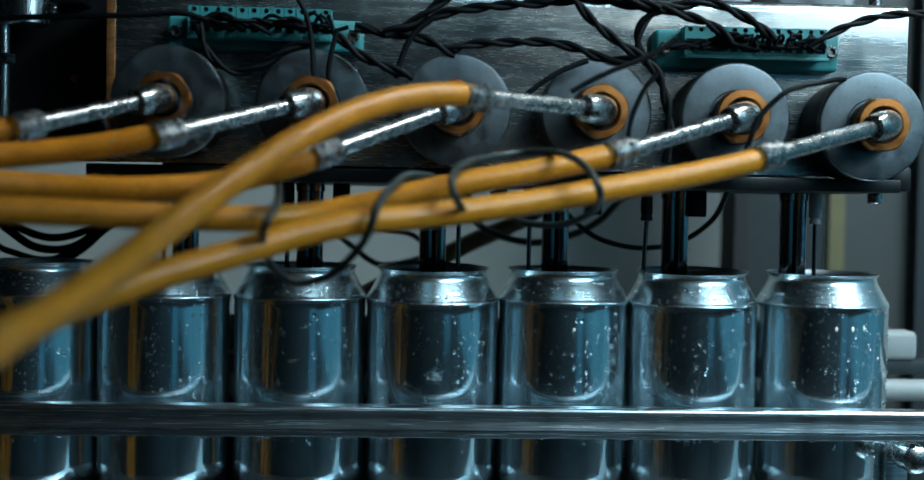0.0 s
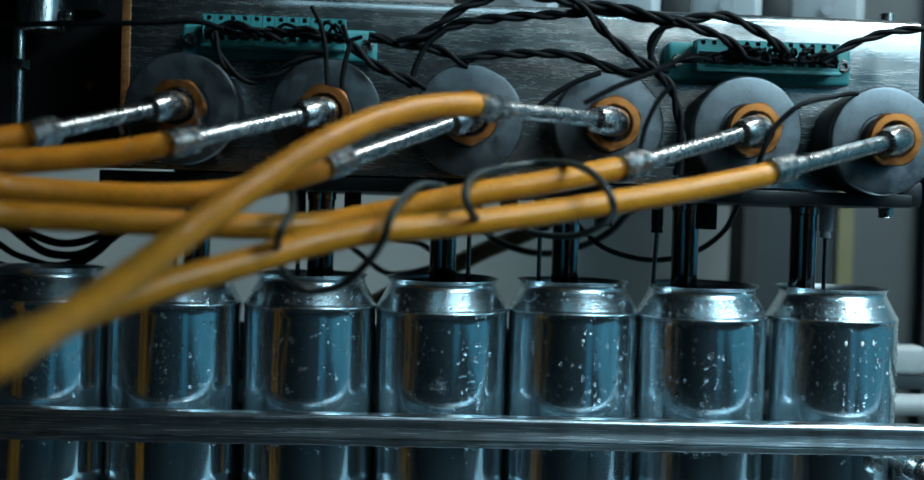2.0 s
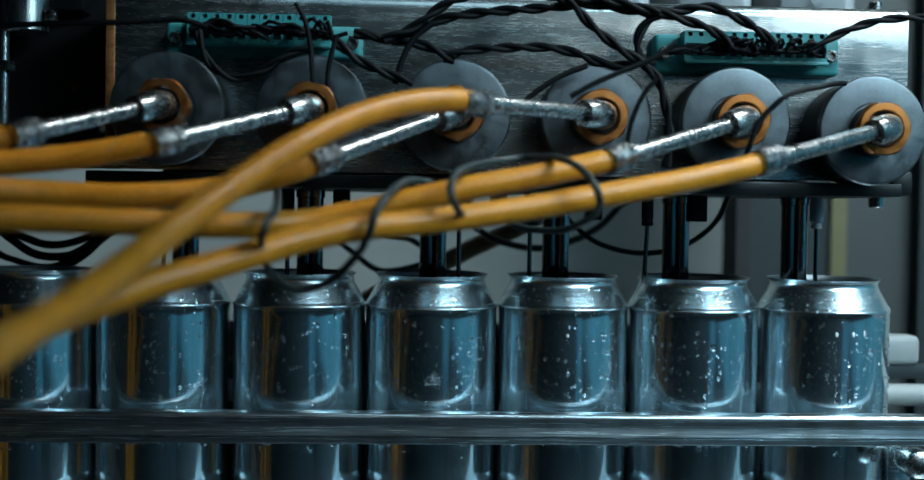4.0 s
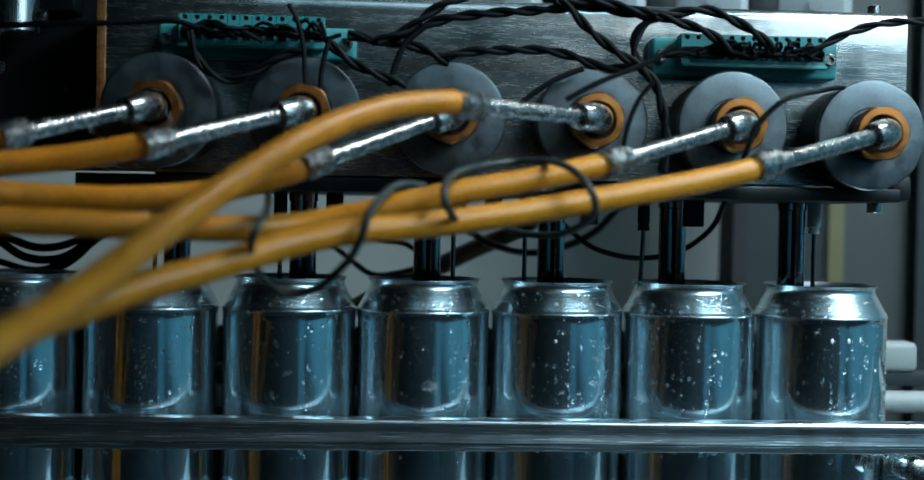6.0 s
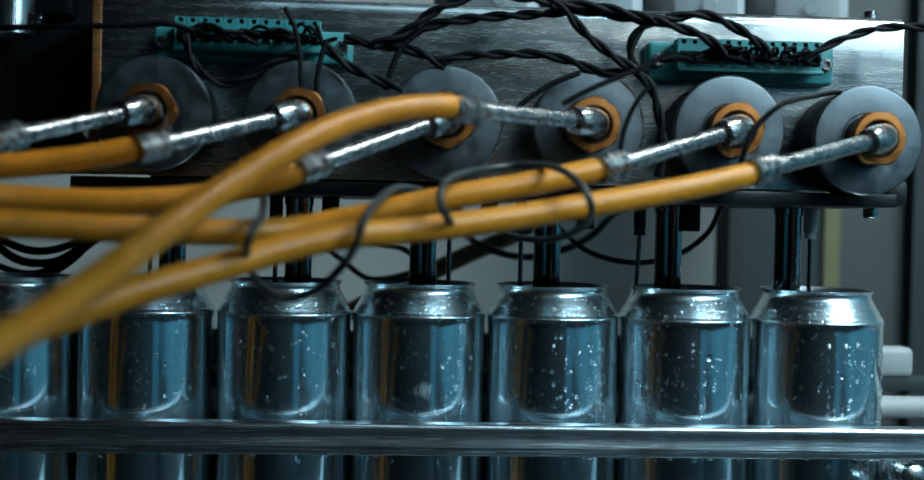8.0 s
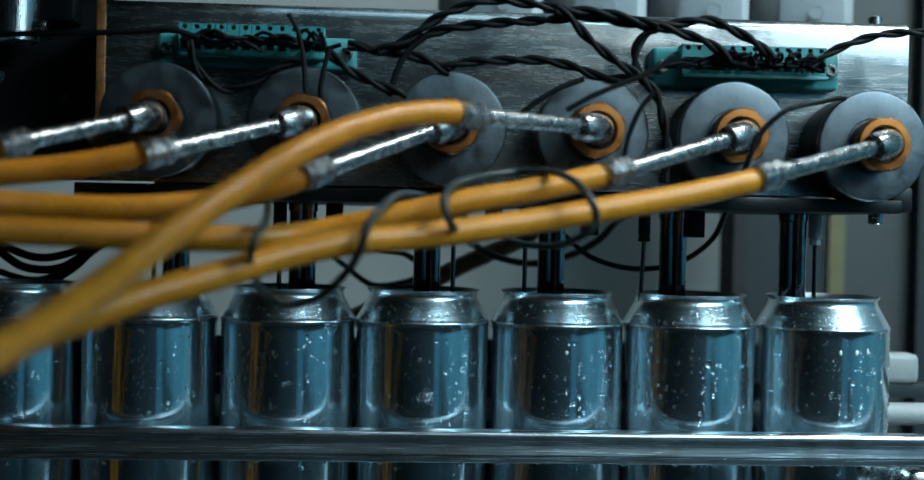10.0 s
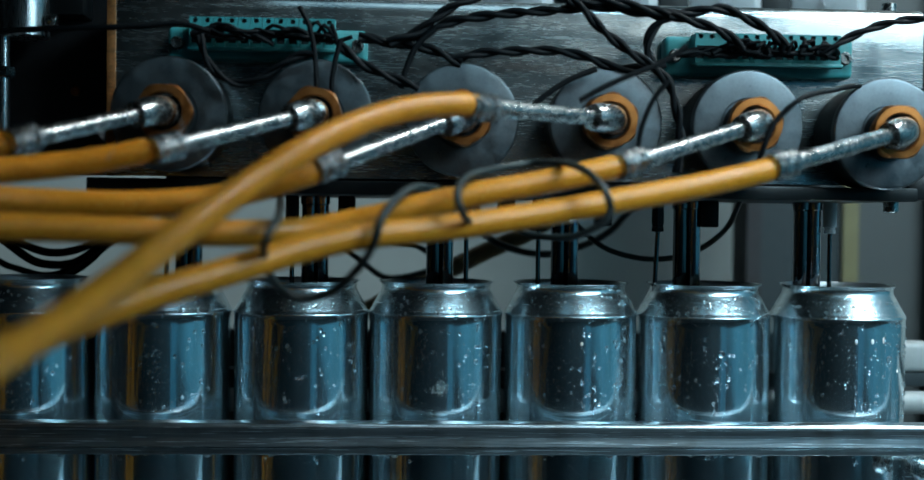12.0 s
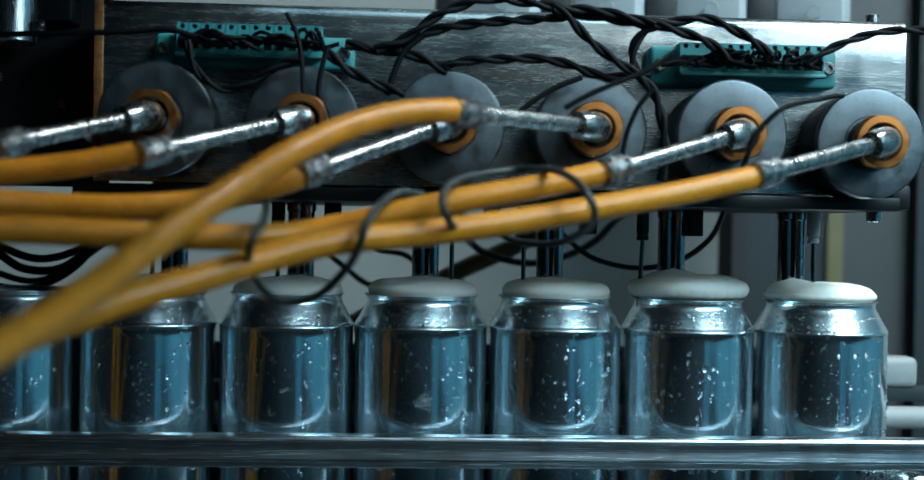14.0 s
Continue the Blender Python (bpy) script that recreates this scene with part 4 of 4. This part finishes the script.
hose([(-0.0487, -0.165, 0.1715), (-0.0539, -0.168, 0.1691), (-0.0696, -0.172, 0.1639), (-0.0899, -0.178, 0.1589), (-0.1156, -0.185, 0.1568), (-0.1388, -0.19, 0.1571), (-0.1596, -0.2, 0.1581), (-0.1754, -0.21, 0.1588), (-0.225, -0.205, 0.14), (-0.275, -0.175, 0.05), (-0.287, -0.16, -0.2), (-0.29, -0.16, -0.55), (-0.30, -0.165, -0.893)])
hose([(-0.1077, -0.165, 0.1776), (-0.1133, -0.167, 0.1765), (-0.1312, -0.172, 0.1724), (-0.1504, -0.178, 0.1694), (-0.1686, -0.185, 0.1673), (-0.1829, -0.19, 0.166), (-0.225, -0.185, 0.14), (-0.262, -0.17, 0.05), (-0.274, -0.165, -0.2), (-0.278, -0.165, -0.55), (-0.292, -0.175, -0.893)])
hose([(-0.1596, -0.165, 0.1795), (-0.1661, -0.168, 0.1779), (-0.1783, -0.175, 0.1746), (-0.1887, -0.18, 0.1724), (-0.235, -0.165, 0.15), (-0.275, -0.14, 0.05), (-0.287, -0.135, -0.2), (-0.291, -0.135, -0.55), (-0.305, -0.145, -0.893)])
old = part("drain_hose", sweep([(0.0864, 0.16, 0.1611), (0.0639, 0.16, 0.1447), (0.0297, 0.155, 0.1291), (-0.0038, 0.15, 0.1116), (-0.0332, 0.145, 0.0977), (-0.0547, 0.14, 0.0813), (-0.07, 0.13, 0.03), (-0.08, 0.12, -0.012)], 0.0058, 18), M_HOSE_OLD)
tagged(old, "brown hose hanging behind the cans", "hose")

LP = "dark green-black cable coiled round the amber hoses"
wire("loop_cable", sweep([(0.0122, -0.15, 0.1465), (0.0032, -0.195, 0.1524), (-0.001, -0.204, 0.1592), (0.0009, -0.195, 0.1662), (0.0111, -0.16, 0.1712), (0.0306, -0.145, 0.175), (0.042, -0.172, 0.1736), (0.0488, -0.19, 0.1674), (0.0531, -0.193, 0.159), (0.0549, -0.17, 0.1526), (0.0475, -0.145, 0.1466), (0.034, -0.13, 0.1465), (0.0248, -0.125, 0.1502)], 0.0014, 12, 0.002), LP, M_LOOP)
wire("loop_cable", sweep([(-0.0064, -0.15, 0.1644), (-0.0157, -0.17, 0.1644), (-0.0221, -0.205, 0.1594), (-0.0268, -0.214, 0.1527), (-0.0293, -0.212, 0.1447), (-0.034, -0.195, 0.1367), (-0.0436, -0.185, 0.1273), (-0.0553, -0.182, 0.1241), (-0.0636, -0.19, 0.1295), (-0.0644, -0.222, 0.1397), (-0.0619, -0.236, 0.1476), (-0.0605, -0.215, 0.1532), (-0.0642, -0.17, 0.1591), (-0.0705, -0.12, 0.1681)], 0.0015, 12, 0.002), LP, M_LOOP)
BC = "black cable sagging behind the filling tubes"
wire("sagging_cable", sweep([(0.154, 0.0, 0.1643), (0.1514, 0.02, 0.1482), (0.1366, 0.03, 0.1357), (0.1151, 0.035, 0.1316), (0.0924, 0.035, 0.1363), (0.0777, 0.035, 0.1466), (0.0688, 0.03, 0.1566), (0.0641, 0.02, 0.1659)], 0.0015, 10), BC, M_LOOP)
wire("sagging_cable", sweep([(-0.28, 0.05, 0.170), (-0.241, 0.05, 0.1443), (-0.2285, 0.05, 0.1344), (-0.2144, 0.05, 0.1258), (-0.1956, 0.05, 0.1261), (-0.177, 0.05, 0.1385), (-0.1661, 0.05, 0.1458), (-0.15, 0.045, 0.165)], 0.0023, 10), BC)
wire("sagging_cable", sweep([(-0.29, 0.06, 0.165), (-0.2441, 0.06, 0.1297), (-0.2283, 0.06, 0.1219), (-0.2108, 0.06, 0.1187), (-0.1934, 0.06, 0.1258), (-0.1777, 0.06, 0.1374), (-0.1651, 0.06, 0.1489), (-0.155, 0.055, 0.165)], 0.0018, 10), BC)
wire("sagging_cable", sweep([(0.0, 0.06, 0.165), (-0.0264, 0.11, 0.1407), (-0.0085, 0.12, 0.1346), (0.0025, 0.12, 0.1233), (-0.026, 0.12, 0.1157), (-0.0439, 0.12, 0.1261), (-0.0565, 0.12, 0.1384), (-0.065, 0.06, 0.165)], 0.0018, 10), BC, M_LOOP)
wire("sagging_cable", sweep([(0.02, 0.06, 0.165), (0.0308, 0.115, 0.1436), (0.0454, 0.12, 0.1348), (0.0671, 0.12, 0.1309), (0.0887, 0.12, 0.1356), (0.1067, 0.12, 0.1449), (0.1174, 0.11, 0.1578), (0.12, 0.06, 0.165)], 0.0022, 10), BC, M_LOOP)

wire("sagging_cable", sweep([(-0.27, 0.05, 0.168), (-0.2400, 0.05, 0.1475), (-0.2250, 0.05, 0.1370), (-0.2070, 0.05, 0.1312), (-0.1880, 0.05, 0.1355), (-0.1720, 0.05, 0.1480), (-0.1600, 0.045, 0.165)], 0.0022, 10), BC)
wire("sagging_cable", sweep([(-0.285, 0.055, 0.150), (-0.2520, 0.055, 0.1240), (-0.2320, 0.055, 0.1165), (-0.2080, 0.055, 0.1160), (-0.1880, 0.055, 0.1270), (-0.1740, 0.055, 0.1450), (-0.1650, 0.05, 0.165)], 0.0017, 10), BC)


# fine stray threads and a screw on the mounting plate
TH = "fine pale nylon thread caught before the filling head"
wire("nylon_thread", sweep([(-0.1033, -0.19, 0.1965), (-0.0994, -0.192, 0.1914), (-0.0957, -0.195, 0.1845), (-0.0912, -0.195, 0.1765), (-0.0882, -0.19, 0.1707)], 0.00016, 6), TH, M_WHITE, "thread")
wire("nylon_thread", sweep([(-0.1264, -0.19, 0.1862), (-0.125, -0.19, 0.1828), (-0.1233, -0.19, 0.1796)], 0.00016, 6), TH, M_WHITE, "thread")
wire("nylon_thread", sweep([(-0.117, -0.2, 0.176), (-0.1189, -0.2, 0.1736), (-0.1199, -0.2, 0.1714)], 0.0002, 6), TH, M_WHITE, "thread")
plate_screw = part("plate_screw", bolt_mesh("plate_screw", 0.0024, 0.0022, M_BRASS), None, None, "", (-0.1815, -0.002, 0.2132), (90, 0, 0))
tagged(plate_screw, "small tarnished brass screw in the black plate", "screw")


# ---------- movement ----------
def motions():
    # the filling head lifts a little at the end, with all that hangs on it
    for ob, m in risers:
        walk(ob, [(t, r @ m) for t, r in RISE])
    # cans settle and turn on the belt: seconds, shift along the belt, lift, turn, lean
    turns = [
        [(0, 0.004, 0.0004, 4, 0), (3.2, 0.0035, 0.0003, 4, 0), (5.3, 0.001, 0, 1, 0), (6.5, 0, 0, 0, 0), (14, 0, 0, 0, 0)],
        [(0, 0.0025, 0.0006, -3, 0.6), (3.2, 0.0022, 0.0003, -3, 0.6), (5.3, 0.0004, 0, 0, 0), (6.5, 0, 0, 0, 0), (14, 0, 0, 0, 0)],
        [(0, 0.002, 0.0006, -5, 0.5), (3.2, 0.0018, 0.0003, -5, 0.5), (5.3, 0.0003, 0, 0, 0), (6.5, 0, 0, 0, 0), (14, -0.0003, 0, 0, 0)],
        [(0, 0.0019, 0.0006, -3, 2.2), (1.0, 0.0019, 0.0005, -2, 2.2), (2.0, 0.0019, 0.0003, -7, 2.0), (3.2, 0.0017, 0.0003, -7, 1.8), (5.3, 0, 0, 6, 0), (6.0, 0, 0, 2, 0), (6.5, 0, 0, 0, 0), (10, -0.0003, 0, -1, 0), (14, -0.0005, 0, -2, 0)],
        [(0, 0.0010, 0.0006, 10, 0.4), (3.2, 0.0008, 0.0003, 8, 0.4), (5.3, 0, 0, 0, 0), (7.7, 0, 0, 1, 0), (9.8, 0, 0, 9, 0), (14, -0.0003, 0, 10, 0)],
        [(0, 0.0006, 0.0008, -15, 2.0), (2.5, 0.0006, 0.0003, -14, 1.8), (3.2, 0.0006, 0.0003, -11, 1.6), (5.3, 0, 0, 0, 0), (7.7, 0, 0, -1, 0), (9.8, 0, 0, -6, 0), (14, 0, 0, -8, 0)],
        [(0, 0.0003, 0.0006, 2, 0.4), (3.2, 0.0002, 0.0003, 2, 0.4), (5.3, 0, 0, 0, 0), (7.7, 0, 0, 0.5, 0), (9.8, 0.0006, 0, 5, 0), (14, 0.0002, 0, 5, 0)],
    ]
    for can, x, rows in zip(cans, CAN_X, turns):
        walk(can, [(t, pose(x + dx, 0, 0.0002 + dz, lean, 0, turn)) for t, dx, dz, turn, lean in rows])
    # foam climbs the cans and swells over their rims: seconds, height of the foam's edge against the rim
    climbs = [
        [(0, -0.075), (9.8, -0.05), (12.0, -0.016), (13.0, -0.004), (14, 0.0)],
        [(0, -0.075), (9.8, -0.05), (12.0, -0.014), (12.5, -0.009), (13.0, -0.0055), (13.5, -0.0025), (14, -0.0005)],
        [(0, -0.075), (9.8, -0.05), (12.0, -0.015), (12.5, -0.010), (12.9, -0.0055), (13.2, -0.0025), (14, 0.0)],
        [(0, -0.075), (9.8, -0.05), (12.4, -0.020), (12.9, -0.010), (13.2, -0.003), (13.6, -0.0005), (14, 0.0004)],
        [(0, -0.075), (9.8, -0.05), (12.0, -0.018), (12.4, -0.009), (12.6, -0.005), (12.9, 0.0012), (13.2, 0.0030), (14, 0.0040)],
        [(0, -0.075), (9.8, -0.05), (12.0, -0.015), (12.3, -0.008), (12.6, -0.0035), (12.9, -0.0015), (13.2, -0.0008), (14, 0.0004)],
    ]
    for k, (foam, rows) in enumerate(zip(foams, climbs)):
        walk(foam, [(t, pose(CAN_X[k + 1], 0, CAN_H + dz)) for t, dz in rows])
    # lobes of foam slide outward over the rim
    for lobe, a, k in lobes:
        out = {5: [(0, 0.015, -0.004), (12.5, 0.015, -0.002), (12.7, 0.019, 0.0010), (12.95, 0.0220, 0.0016), (13.3, 0.0238, 0.0012), (14, 0.0242, 0.0012)],
               6: [(0, 0.015, -0.004), (12.5, 0.015, -0.002), (12.8, 0.018, 0.0010), (13.4, 0.0208, 0.0018), (14, 0.0216, 0.0022)]}[k]
        walk(lobe, [(t, pose(r * math.cos(a), r * math.sin(a), z, 0, 0, math.degrees(a))) for t, r, z in out])


motions()
